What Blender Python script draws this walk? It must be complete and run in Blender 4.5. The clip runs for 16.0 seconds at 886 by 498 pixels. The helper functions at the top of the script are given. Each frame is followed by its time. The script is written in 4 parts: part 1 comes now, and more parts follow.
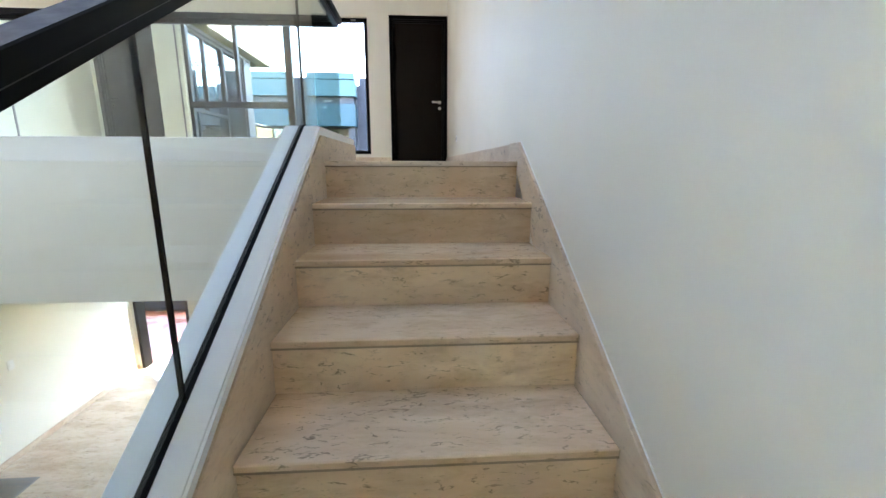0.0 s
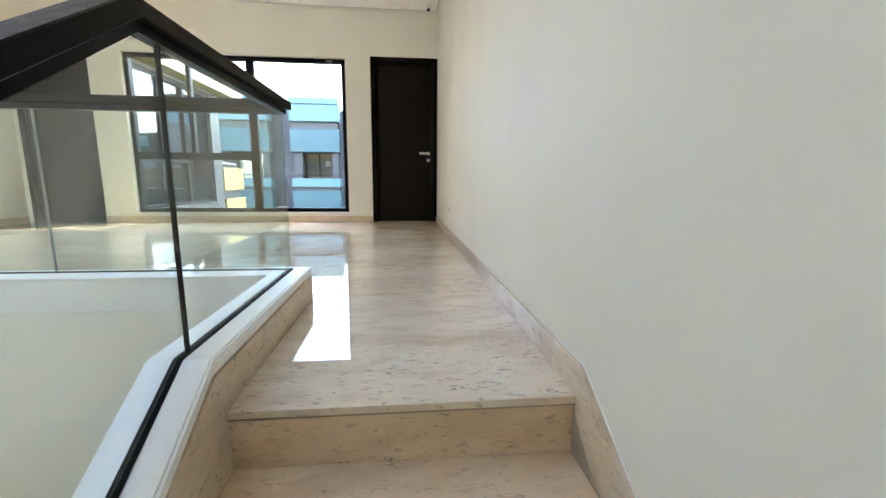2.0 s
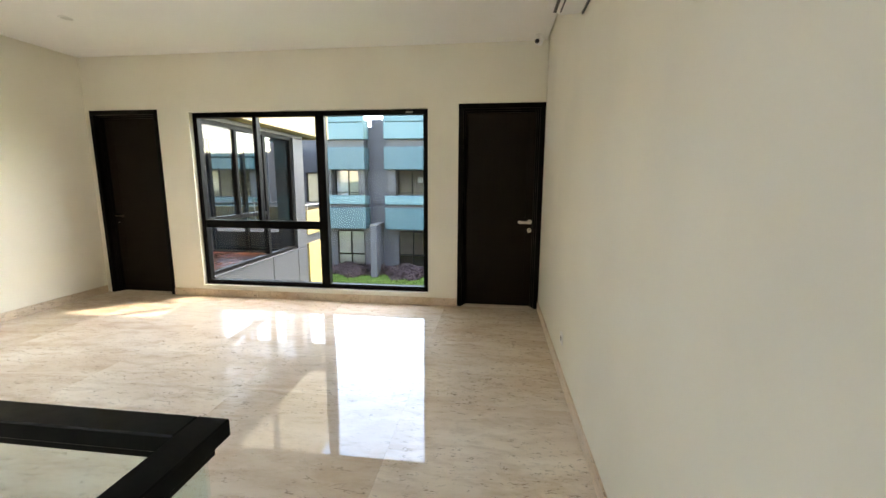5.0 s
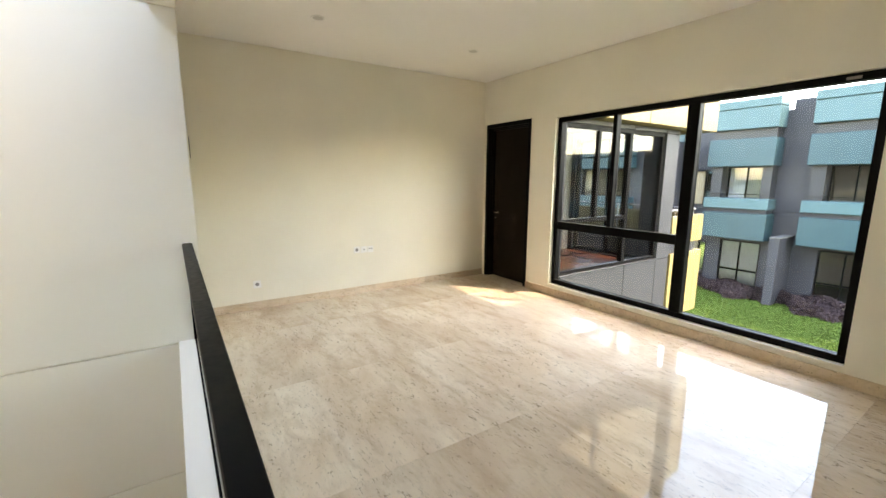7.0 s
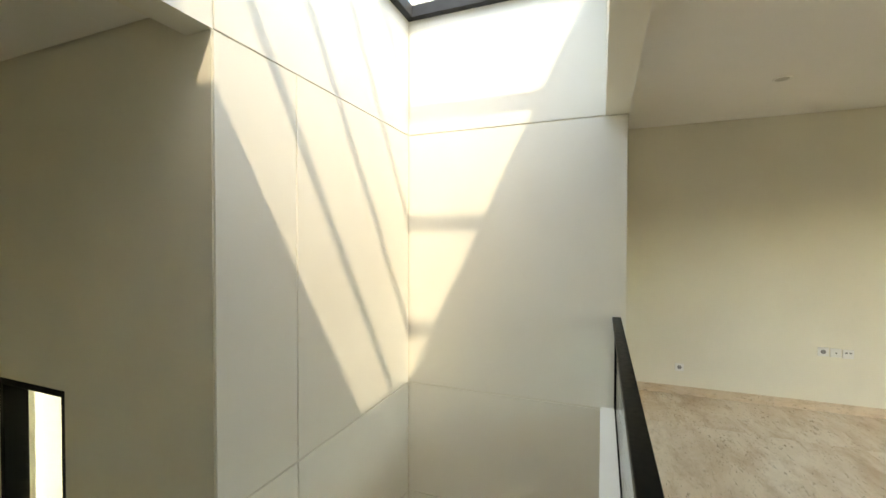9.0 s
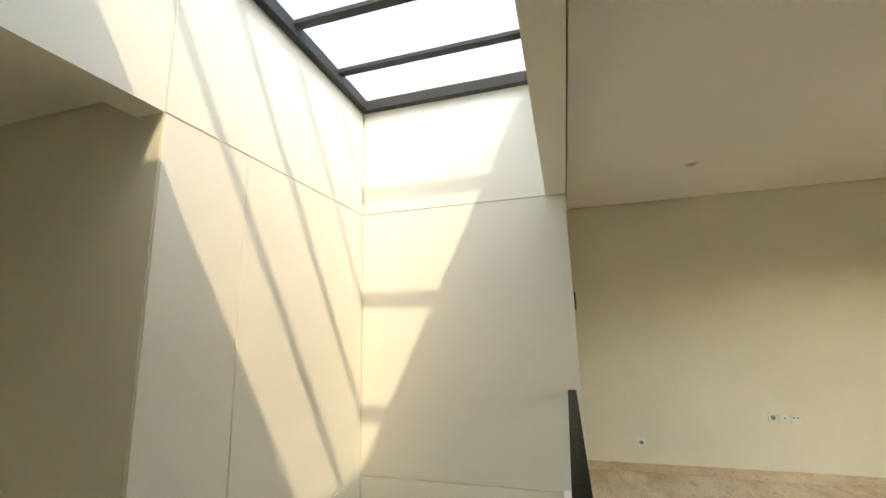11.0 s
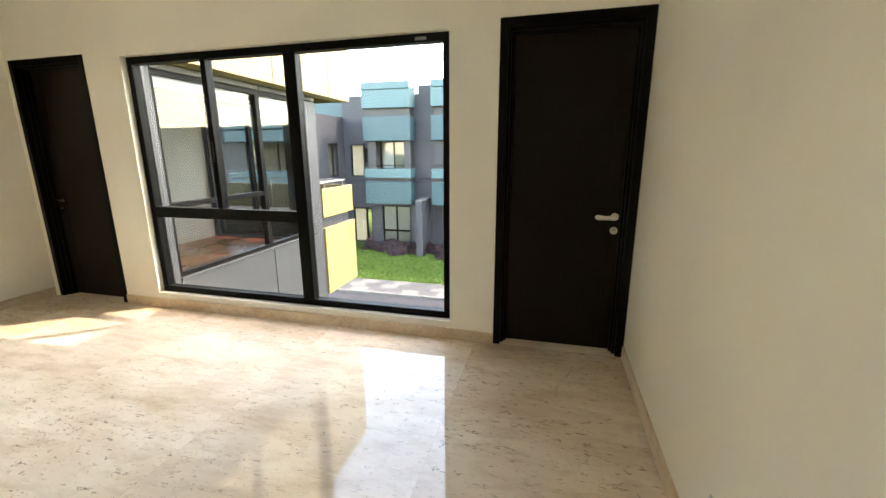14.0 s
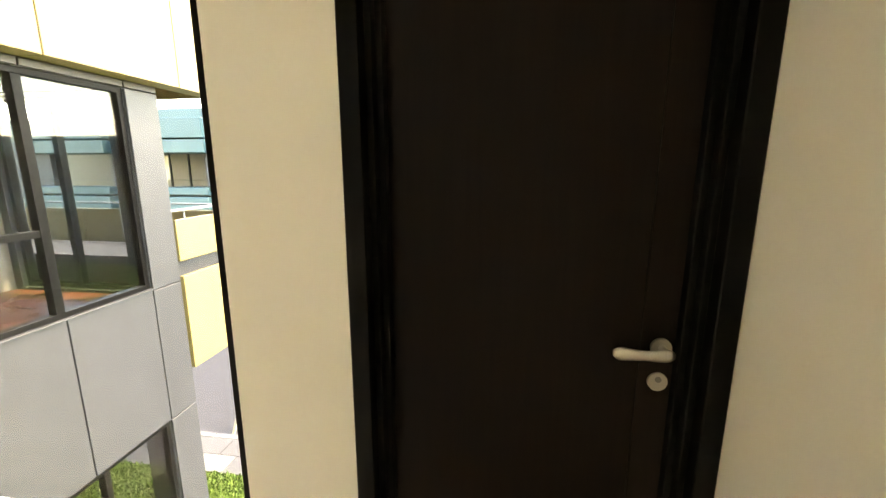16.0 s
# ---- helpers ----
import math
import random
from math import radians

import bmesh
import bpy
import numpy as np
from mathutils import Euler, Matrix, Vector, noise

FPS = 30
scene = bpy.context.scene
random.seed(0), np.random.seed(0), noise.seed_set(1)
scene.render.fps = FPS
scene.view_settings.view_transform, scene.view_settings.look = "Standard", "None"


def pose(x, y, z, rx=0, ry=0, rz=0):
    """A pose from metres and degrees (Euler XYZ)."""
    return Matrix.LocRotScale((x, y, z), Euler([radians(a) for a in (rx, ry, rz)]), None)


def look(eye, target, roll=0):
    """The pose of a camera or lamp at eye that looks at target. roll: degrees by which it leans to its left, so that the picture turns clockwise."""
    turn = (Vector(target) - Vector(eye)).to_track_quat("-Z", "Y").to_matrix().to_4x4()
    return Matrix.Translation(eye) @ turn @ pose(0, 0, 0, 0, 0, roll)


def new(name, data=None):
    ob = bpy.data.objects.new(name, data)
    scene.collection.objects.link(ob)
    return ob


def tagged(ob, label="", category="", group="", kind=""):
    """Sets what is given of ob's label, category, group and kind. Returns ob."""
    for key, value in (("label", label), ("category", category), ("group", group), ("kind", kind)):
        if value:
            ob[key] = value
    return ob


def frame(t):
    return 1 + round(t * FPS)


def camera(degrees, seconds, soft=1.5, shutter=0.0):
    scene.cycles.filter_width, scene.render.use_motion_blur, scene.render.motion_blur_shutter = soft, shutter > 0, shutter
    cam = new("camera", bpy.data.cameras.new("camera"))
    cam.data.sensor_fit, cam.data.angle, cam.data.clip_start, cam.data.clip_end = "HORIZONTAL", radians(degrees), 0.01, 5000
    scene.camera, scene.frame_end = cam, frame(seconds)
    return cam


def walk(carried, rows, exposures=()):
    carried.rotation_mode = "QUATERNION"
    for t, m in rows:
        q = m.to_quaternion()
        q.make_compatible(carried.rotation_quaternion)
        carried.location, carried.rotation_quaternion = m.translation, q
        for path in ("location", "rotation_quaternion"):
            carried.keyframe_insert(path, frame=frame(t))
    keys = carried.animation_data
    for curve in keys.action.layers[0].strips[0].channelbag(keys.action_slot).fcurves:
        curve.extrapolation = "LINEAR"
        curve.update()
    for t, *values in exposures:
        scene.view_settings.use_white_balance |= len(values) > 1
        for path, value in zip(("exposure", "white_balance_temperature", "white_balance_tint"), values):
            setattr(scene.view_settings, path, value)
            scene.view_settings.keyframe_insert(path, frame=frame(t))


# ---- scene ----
cam = camera(94.6, 16.0)
PATH = [
    (0, (-0.525, -2.079, -0.013), (-0.398, -0.126, -0.421), 0.1),
    (0.5, (-0.507, -1.753, 0.151), (-0.36, 0.2, -0.255), 0.0),
    (1, (-0.515, -1.493, 0.274), (-0.343, 0.46, -0.123), 0.2),
    (1.5, (-0.503, -1.269, 0.446), (-0.316, 0.687, 0.077), 0.3),
    (2, (-0.505, -1.04, 0.607), (-0.309, 0.922, 0.274), 0.4),
    (2.5, (-0.536, -0.816, 0.757), (-0.344, 1.152, 0.456), 0.2),
    (3, (-0.531, -0.548, 0.893), (-0.356, 1.425, 0.616), 0.0),
    (5.3, (-0.508, 0.49, 1.506), (-0.915, 2.417, 1.161), 0.3),
    (5.5, (-0.495, 0.57, 1.536), (-1.03, 2.463, 1.177), 0.3),
    (6, (-0.481, 0.734, 1.521), (-1.4, 2.475, 1.168), 0.2),
    (6.5, (-0.525, 0.852, 1.495), (-1.833, 2.325, 1.147), 0.2),
    (7, (-0.538, 0.96, 1.492), (-2.184, 2.043, 1.149), 0.2),
    (7.5, (-0.548, 1.036, 1.475), (-2.427, 1.638, 1.148), 0.3),
    (8, (-0.584, 0.982, 1.505), (-2.558, 1.063, 1.194), 0.3),
    (8.5, (-0.578, 0.919, 1.586), (-2.514, 0.49, 1.328), 0.3),
    (9, (-0.517, 0.903, 1.621), (-2.38, 0.176, 1.586), 0.1),
    (9.2, (-0.486, 0.918, 1.628), (-2.323, 0.132, 1.711), 0.1),
    (11.3, (-0.53, 1.024, 1.523), (-2.427, 0.525, 1.911), -0.8),
    (11.5, (-0.526, 1.037, 1.506), (-2.483, 0.714, 1.764), -0.9),
    (12, (-0.477, 1.14, 1.48), (-2.467, 1.341, 1.474), -0.8),
    (12.5, (-0.461, 1.244, 1.458), (-2.299, 2.012, 1.279), -0.6),
    (13, (-0.494, 1.395, 1.407), (-2.0, 2.68, 1.12), -0.7),
    (13.5, (-0.551, 1.671, 1.429), (-1.559, 3.355, 1.041), -0.6),
    (14, (-0.552, 2.065, 1.418), (-1.05, 3.947, 0.961), -0.3),
    (14.5, (-0.587, 2.5, 1.431), (-0.82, 4.424, 0.937), -0.2),
    (15.2, (-0.571, 3.221, 1.419), (-0.778, 5.157, 0.962), 0.1),
    (15.6, (-0.558, 3.609, 1.423), (-0.803, 5.548, 0.997), 0.1),
    (16, (-0.546, 3.99, 1.45), (-0.821, 5.931, 1.054), -0.0),
]
EXPOSURES = [(0, 7.5, 7100, 19), (1.0, 7.55, 7500, 19), (1.5, 7.5, 7700, 17), (3, 7.3, 8200, 16), (5.5, 6.95, 9200, 14), (7, 6.85, 9900, 15),
             (8, 6.32, 10600, 12), (9, 6.3, 11200, 9), (11.5, 6.15, 12800, 12), (12.5, 6.45, 10600, 11), (13.4, 6.8, 9900, 13), (14, 6.95, 9800, 14), (15.2, 7.15, 10400, 13), (16, 7.5, 11800, 13)]
walk(cam, [(r[0], look(*r[1:])) for r in PATH], EXPOSURES)

# ---------- world, sun, exposure ----------
SUN_WAY = Vector((-0.606, -0.479, -1.0)).normalized()   # the way the sunlight travels
world = bpy.data.worlds.new("sky")
scene.world = world
world.use_nodes = True
wn = world.node_tree
sky = wn.nodes.new("ShaderNodeTexSky")
sky.sky_type = "NISHITA"
sky.sun_disc = False
sky.sun_elevation = radians(52.3)
sky.sun_rotation = math.atan2(0.606, 0.479)
sky.air_density, sky.dust_density, sky.ozone_density = 1.0, 0.8, 1.0
wn.links.new(sky.outputs[0], wn.nodes["Background"].inputs[0])
wn.nodes["Background"].inputs[1].default_value = 0.15
sun = new("sun", bpy.data.lights.new("sun", "SUN"))
sun.data.energy, sun.data.angle, sun.data.color = 0.5, radians(0.9), (1.0, 0.93, 0.85)
sun.matrix_world = Matrix.Translation((6, 5, 14)) @ SUN_WAY.to_track_quat("-Z", "Y").to_matrix().to_4x4()

scene.cycles.diffuse_bounces = 8
scene.cycles.max_bounces = 16
scene.cycles.transparent_max_bounces = 24
scene.cycles.min_transparent_bounces = 24


# ---------- materials ----------
def material(name, color, rough=0.5, metal=0.0, spec=0.5):
    m = bpy.data.materials.new(name)
    m.use_nodes = True
    b = m.node_tree.nodes["Principled BSDF"]
    b.inputs["Base Color"].default_value = (*color, 1)
    b.inputs["Roughness"].default_value = rough
    b.inputs["Metallic"].default_value = metal
    b.inputs["Specular IOR Level"].default_value = spec
    return m, m.node_tree, b


def noise_node(nt, scale, detail=4.0, rough=0.5, stretch=(1, 1, 1), shift=False, warp=0.0, coords="Position"):
    """A noise at metre scale on world position, shifted by the object's random number if wanted."""
    if coords == "Position":
        src = nt.nodes.new("ShaderNodeNewGeometry").outputs["Position"]
    else:
        src = nt.nodes.new("ShaderNodeTexCoord").outputs["Object"]
    if shift:
        info = nt.nodes.new("ShaderNodeObjectInfo")
        mul = nt.nodes.new("ShaderNodeMath")
        mul.operation = "MULTIPLY"
        mul.inputs[1].default_value = 37.0
        nt.links.new(info.outputs["Random"], mul.inputs[0])
        add = nt.nodes.new("ShaderNodeVectorMath")
        nt.links.new(src, add.inputs[0])
        nt.links.new(mul.outputs[0], add.inputs[1])
        src = add.outputs[0]
    mp = nt.nodes.new("ShaderNodeMapping")
    mp.inputs["Scale"].default_value = stretch
    nt.links.new(src, mp.inputs["Vector"])
    n = nt.nodes.new("ShaderNodeTexNoise")
    n.inputs["Scale"].default_value = scale
    n.inputs["Detail"].default_value = detail
    n.inputs["Roughness"].default_value = rough
    n.inputs["Distortion"].default_value = warp
    nt.links.new(mp.outputs[0], n.inputs["Vector"])
    return n.outputs["Fac"]


def ramp(nt, fac, stops):
    r = nt.nodes.new("ShaderNodeValToRGB")
    while len(r.color_ramp.elements) < len(stops):
        r.color_ramp.elements.new(0.5)
    for e, (p, c) in zip(r.color_ramp.elements, stops):
        e.position, e.color = p, (*c, 1)
    nt.links.new(fac, r.inputs[0])
    return r.outputs[0]


def mixed(nt, fac, a, b, mode="MIX"):
    x = nt.nodes.new("ShaderNodeMix")
    x.data_type, x.blend_type = "RGBA", mode
    for sock, v in ((x.inputs[0], fac), (x.inputs[6], a), (x.inputs[7], b)):
        if isinstance(v, (int, float)):
            sock.default_value = v
        elif isinstance(v, tuple):
            sock.default_value = (*v, 1)
        else:
            nt.links.new(v, sock)
    return x.outputs[2]


def bump(nt, b, height, strength, dist):
    n = nt.nodes.new("ShaderNodeBump")
    n.inputs["Strength"].default_value = strength
    n.inputs["Distance"].default_value = dist
    nt.links.new(height, n.inputs["Height"])
    nt.links.new(n.outputs[0], b.inputs["Normal"])


def grey(v):
    return (v, v, v)


def paint(name, color, rough=0.55, amount=0.06, spec=0.3):
    """Rolled emulsion: faint blotches, fine roller texture."""
    m, nt, b = material(name, color, rough, 0, spec)
    big = noise_node(nt, 1.1, 3)
    dark = tuple(c * (1 - amount) for c in color)
    nt.links.new(ramp(nt, big, [(0.35, dark), (0.65, color)]), b.inputs["Base Color"])
    bump(nt, b, noise_node(nt, 260, 2), 0.08, 0.002)
    return m


def marble(name, rough, streak, tone=(1, 1, 1), fleck=1.0, veins=0.6, spec=0.5):
    """Cream marble with clouds, soft veins and broken thin brown squiggles drawn out along one way."""
    m, nt, b = material(name, (0.7, 0.6, 0.47), rough, 0, spec)
    def shade(r, g, c):
        return (r * tone[0], g * tone[1], c * tone[2])
    wide = tuple(max(0.35, s * 0.4) for s in streak)
    cloud = noise_node(nt, 2.1, 5, 0.6, wide, True, 0.5)
    base = ramp(nt, cloud, [(0.32, shade(0.58, 0.455, 0.335)), (0.5, shade(0.69, 0.585, 0.465)), (0.68, shade(0.77, 0.69, 0.575))])
    info = nt.nodes.new("ShaderNodeObjectInfo")            # each slab a shade off the next
    base = mixed(nt, 1.0, base, ramp(nt, info.outputs["Random"], [(0.0, (0.91, 0.89, 0.87)), (1.0, (1.03, 1.03, 1.03))]), "MULTIPLY")
    vein = noise_node(nt, 3.2, 7, 0.68, streak, True, 0.35)
    base = mixed(nt, ramp(nt, vein, [(0.48, grey(0)), (0.72, grey(veins))]), base, shade(0.43, 0.31, 0.205))

    def squiggles(scale, width, gate, low, high, spread):
        """Thin dark lines along the contours of one noise, broken up by a finer one."""
        off = nt.nodes.new("ShaderNodeMath")
        off.operation = "SUBTRACT"
        off.inputs[1].default_value = 0.51
        nt.links.new(noise_node(nt, scale, 4, 0.58, streak, True, 0.3), off.inputs[0])
        size = nt.nodes.new("ShaderNodeMath")
        size.operation = "ABSOLUTE"
        nt.links.new(off.outputs[0], size.inputs[0])
        thin = ramp(nt, size.outputs[0], [(0.0, grey(1)), (width * 0.4, grey(0.9)), (width, grey(0))])
        broken = ramp(nt, noise_node(nt, gate, 3, 0.5, streak, True), [(low, grey(0)), (high, grey(0.85 * fleck))])
        patch = ramp(nt, noise_node(nt, spread, 2, 0.5, (1, 1, 1), True), [(0.40, grey(0.22)), (0.60, grey(1))])
        return mixed(nt, 1.0, mixed(nt, 1.0, thin, broken, "MULTIPLY"), patch, "MULTIPLY")

    base = mixed(nt, squiggles(4.6, 0.018, 11, 0.53, 0.61, 1.1), base, (0.15, 0.10, 0.065))
    base = mixed(nt, squiggles(9.5, 0.028, 19, 0.56, 0.63, 1.6), base, (0.20, 0.135, 0.085))
    nt.links.new(base, b.inputs["Base Color"])
    return m


def glass(name, tint, head_on=0.05):
    """Clear tinted sheet whose gloss grows towards grazing sight."""
    m = bpy.data.materials.new(name)
    m.use_nodes = True
    nt = m.node_tree
    nt.nodes.remove(nt.nodes["Principled BSDF"])
    clear = nt.nodes.new("ShaderNodeBsdfTransparent")
    clear.inputs[0].default_value = (*tint, 1)
    gloss = nt.nodes.new("ShaderNodeBsdfGlossy")
    gloss.inputs["Roughness"].default_value = 0.0
    lw = nt.nodes.new("ShaderNodeLayerWeight")
    lw.inputs["Blend"].default_value = 0.5
    power = nt.nodes.new("ShaderNodeMath")
    power.operation = "POWER"
    power.inputs[1].default_value = 4.5
    nt.links.new(lw.outputs["Facing"], power.inputs[0])
    scale = nt.nodes.new("ShaderNodeMath")
    scale.operation = "MULTIPLY_ADD"
    scale.inputs[1].default_value, scale.inputs[2].default_value = 0.75 - head_on, head_on
    nt.links.new(power.outputs[0], scale.inputs[0])
    mx = nt.nodes.new("ShaderNodeMixShader")
    nt.links.new(scale.outputs[0], mx.inputs[0])
    nt.links.new(clear.outputs[0], mx.inputs[1])
    nt.links.new(gloss.outputs[0], mx.inputs[2])
    nt.links.new(mx.outputs[0], nt.nodes["Material Output"].inputs[0])
    return m


def stained_wood(name, a, c, rough, along):
    m, nt, b = material(name, a, rough, 0, 0.09 if max(a) < 0.05 else 0.4)
    stretch = {"z": (14, 14, 0.7), "x": (0.7, 14, 14), "y": (14, 0.7, 14)}[along]
    g = noise_node(nt, 5, 6, 0.6, stretch, True, 0.4)
    nt.links.new(ramp(nt, g, [(0.3, a), (0.7, c)]), b.inputs["Base Color"])
    r = ramp(nt, noise_node(nt, 2, 3), [(0.3, grey(rough * 0.85)), (0.7, grey(min(1, rough * 1.2)))])
    nt.links.new(r, b.inputs["Roughness"])
    bump(nt, b, g, 0.03 if max(a) < 0.05 else 0.12, 0.002)
    return m


def metal_paint(name, color, rough=0.4, vary=0.15):
    m, nt, b = material(name, color, rough, 0, 0.07)
    g = noise_node(nt, 6, 4)
    nt.links.new(ramp(nt, g, [(0.3, tuple(c * (1 - vary) for c in color)), (0.7, color)]), b.inputs["Base Color"])
    r = ramp(nt, noise_node(nt, 30, 3), [(0.3, grey(rough * 0.85)), (0.7, grey(min(1, rough * 1.2)))])
    nt.links.new(r, b.inputs["Roughness"])
    return m


def cladding(name, color, rough=0.45):
    """Painted facade panel: each a shade off the next, with rain streaks."""
    m, nt, b = material(name, color, rough, 0, 0.4)
    info = nt.nodes.new("ShaderNodeObjectInfo")
    shade = ramp(nt, info.outputs["Random"], [(0.0, tuple(c * 0.93 for c in color)), (1.0, color)])
    streak = ramp(nt, noise_node(nt, 1.6, 4, 0.6, (3, 3, 0.35)), [(0.35, grey(0.86)), (0.65, grey(1))])
    nt.links.new(mixed(nt, 1.0, shade, streak, "MULTIPLY"), b.inputs["Base Color"])
    return m


WALL = paint("cream_wall_paint", (0.80, 0.765, 0.66))
VOID = paint("warm_white_paint", (0.83, 0.81, 0.735), 0.5, 0.03)
CEIL = paint("white_ceiling_paint", (0.84, 0.83, 0.81), 0.7, 0.03)
WHITE = paint("white_cap_paint", (0.84, 0.84, 0.82), 0.4, 0.03)
FLOOR = marble("polished_cream_marble", 0.008, (1.3, 3.4, 3.4), (1.06, 1.045, 1.035), 0.95, 0.56, 0.55)
STEP = marble("honed_cream_marble", 0.16, (1.3, 3.4, 3.4), (1.14, 1.035, 0.905), 0.85, 0.62)
SKIRT = marble("skirting_marble", 0.32, (3.0, 1.3, 3.4), (0.95, 0.89, 0.82))
GROUT = material("pale_joint_filler", (0.42, 0.36, 0.28), 0.7)[0]
# Dark joint line below each nosing, with its shade put into the colour
SHADE = material("shade_under_edge", (0.33, 0.25, 0.17), 0.6)[0]
DOOR = stained_wood("near_black_stained_wood", (0.010, 0.0060, 0.0046), (0.0130, 0.0077, 0.0058), 0.45, "z")
JAMB = stained_wood("black_stained_frame", (0.0025, 0.0021, 0.002), (0.0042, 0.0035, 0.0033), 0.5, "z")
BLACK = metal_paint("black_powder_coat", (0.0035, 0.0035, 0.0038), 0.38)
RAIL = metal_paint("dark_bronze_metal", (0.005, 0.005, 0.005), 0.34)
GASKET = material("black_rubber", (0.004, 0.004, 0.004), 0.7, 0, 0.1)[0]
SKYFR = metal_paint("charcoal_aluminium", (0.055, 0.058, 0.062), 0.42)
STEEL, _snt, _sb = material("satin_stainless_steel", (0.62, 0.60, 0.57), 0.28, 1.0)
bump(_snt, _sb, noise_node(_snt, 90, 3, 0.5, (0.2, 1, 1)), 0.04, 0.001)
DARKSTEEL = material("darkened_steel", (0.16, 0.155, 0.15), 0.25, 1.0)[0]
GLASS = glass("balustrade_glass", (0.935, 0.98, 0.965), 0.04)
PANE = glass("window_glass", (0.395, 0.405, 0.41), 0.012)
FARPANE = glass("clear_window_glass", (0.93, 0.95, 0.955), 0.04)
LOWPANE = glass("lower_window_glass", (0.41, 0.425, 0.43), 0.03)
SKYPANE = glass("skylight_glass", (0.30, 0.315, 0.33), 0.03)
WINGPANE = glass("coated_window_glass", (0.74, 0.755, 0.76), 0.035)
PLASTIC = material("white_plastic", (0.78, 0.78, 0.76), 0.35)[0]
DARKP = material("black_plastic", (0.015, 0.015, 0.016), 0.3)[0]
GREYP = material("grey_plastic", (0.25, 0.25, 0.25), 0.45)[0]
REDINK = material("reddish_print", (0.66, 0.47, 0.42), 0.5)[0]
LENS = material("frosted_lamp_lens", (0.52, 0.51, 0.48), 0.35)[0]
WOODF = stained_wood("red_brown_merbau", (0.13, 0.036, 0.02), (0.27, 0.085, 0.045), 0.28, "x")
GREYC = cladding("mid_grey_panel", (0.039, 0.041, 0.047))
YELLOW = cladding("pale_yellow_panel", (0.26, 0.20, 0.082))
TEAL = cladding("teal_panel", (0.026, 0.076, 0.09))
PALETEAL = cladding("pale_teal_panel", (0.058, 0.135, 0.15))
SLATE = cladding("dark_slate_render", (0.046, 0.047, 0.056), 0.6)
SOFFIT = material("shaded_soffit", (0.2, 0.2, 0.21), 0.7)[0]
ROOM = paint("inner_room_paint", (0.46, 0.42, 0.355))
# Darker copy of the room paint: the dimness indoors is put into its colour
FARROOM = paint("dim_far_room_paint", (0.26, 0.225, 0.18))
CURTAIN = paint("white_curtain_cloth", (0.86, 0.86, 0.84), 0.9)
BLIND = paint("beige_blind_cloth", (0.40, 0.33, 0.225), 0.9)
TIMBER = stained_wood("raw_pale_timber", (0.36, 0.27, 0.17), (0.48, 0.39, 0.27), 0.7, "x")


def ground_material(name, a, c, scale, rough, relief=0.3):
    m, nt, b = material(name, a, rough, 0, 0.25)
    big = noise_node(nt, scale * 0.06, 4)
    fine = noise_node(nt, scale, 5, 0.65)
    col = mixed(nt, 0.5, ramp(nt, fine, [(0.35, a), (0.65, c)]), ramp(nt, big, [(0.35, a), (0.65, c)]))
    nt.links.new(col, b.inputs["Base Color"])
    bump(nt, b, fine, relief, 0.02)
    return m


ASPHALT = ground_material("asphalt", (0.028, 0.028, 0.032), (0.04, 0.04, 0.044), 60, 0.85)
LAWN = ground_material("lawn_soil", (0.055, 0.095, 0.016), (0.085, 0.13, 0.028), 14, 0.9, 0.6)
BLADE = ground_material("grass_blade", (0.062, 0.112, 0.016), (0.10, 0.155, 0.03), 9, 0.8)
PAVER = ground_material("pale_paver", (0.10, 0.097, 0.092), (0.14, 0.135, 0.127), 20, 0.8)
PAVER2 = ground_material("grey_paver", (0.055, 0.054, 0.056), (0.08, 0.078, 0.08), 20, 0.8)
HEDGE = ground_material("purple_brown_leaf", (0.030, 0.018, 0.021), (0.066, 0.041, 0.043), 16, 0.75)
HEDGEG = ground_material("green_leaf", (0.03, 0.075, 0.015), (0.08, 0.15, 0.03), 16, 0.7)

# ---------- mesh helpers ----------
ROOT = {}


def cube(bm, lo, hi, bevel=0.0, seg=1):
    """A box between two corners, its edges rounded off by bevel."""
    lo, hi = [min(a, b) for a, b in zip(lo, hi)], [max(a, b) for a, b in zip(lo, hi)]
    v = [bm.verts.new((x, y, z)) for x in (lo[0], hi[0]) for y in (lo[1], hi[1]) for z in (lo[2], hi[2])]
    quads = ((0, 1, 3, 2), (4, 6, 7, 5), (0, 4, 5, 1), (2, 3, 7, 6), (0, 2, 6, 4), (1, 5, 7, 3))
    faces = [bm.faces.new([v[i] for i in q]) for q in quads]
    if bevel:
        edges = list({e for f in faces for e in f.edges})
        bmesh.ops.bevel(bm, geom=edges, offset=bevel, segments=seg, affect="EDGES", profile=0.6)
    return bm


def prism(bm, outline, axis, a, b, bevel=0.0):
    """An outline in the two other axes, drawn out along axis from a to b."""
    def at(p, w):
        q = list(p)
        q.insert("xyz".index(axis), w)
        return q
    lo, hi = [bm.verts.new(at(p, a)) for p in outline], [bm.verts.new(at(p, b)) for p in outline]
    n = len(outline)
    faces = [bm.faces.new(lo), bm.faces.new(hi[::-1])]
    for i in range(n):
        faces.append(bm.faces.new((lo[i], hi[i], hi[(i + 1) % n], lo[(i + 1) % n])))
    bmesh.ops.recalc_face_normals(bm, faces=faces)
    if bevel:
        edges = list({e for f in faces for e in f.edges})
        bmesh.ops.bevel(bm, geom=edges, offset=bevel, segments=1, affect="EDGES")
    return bm


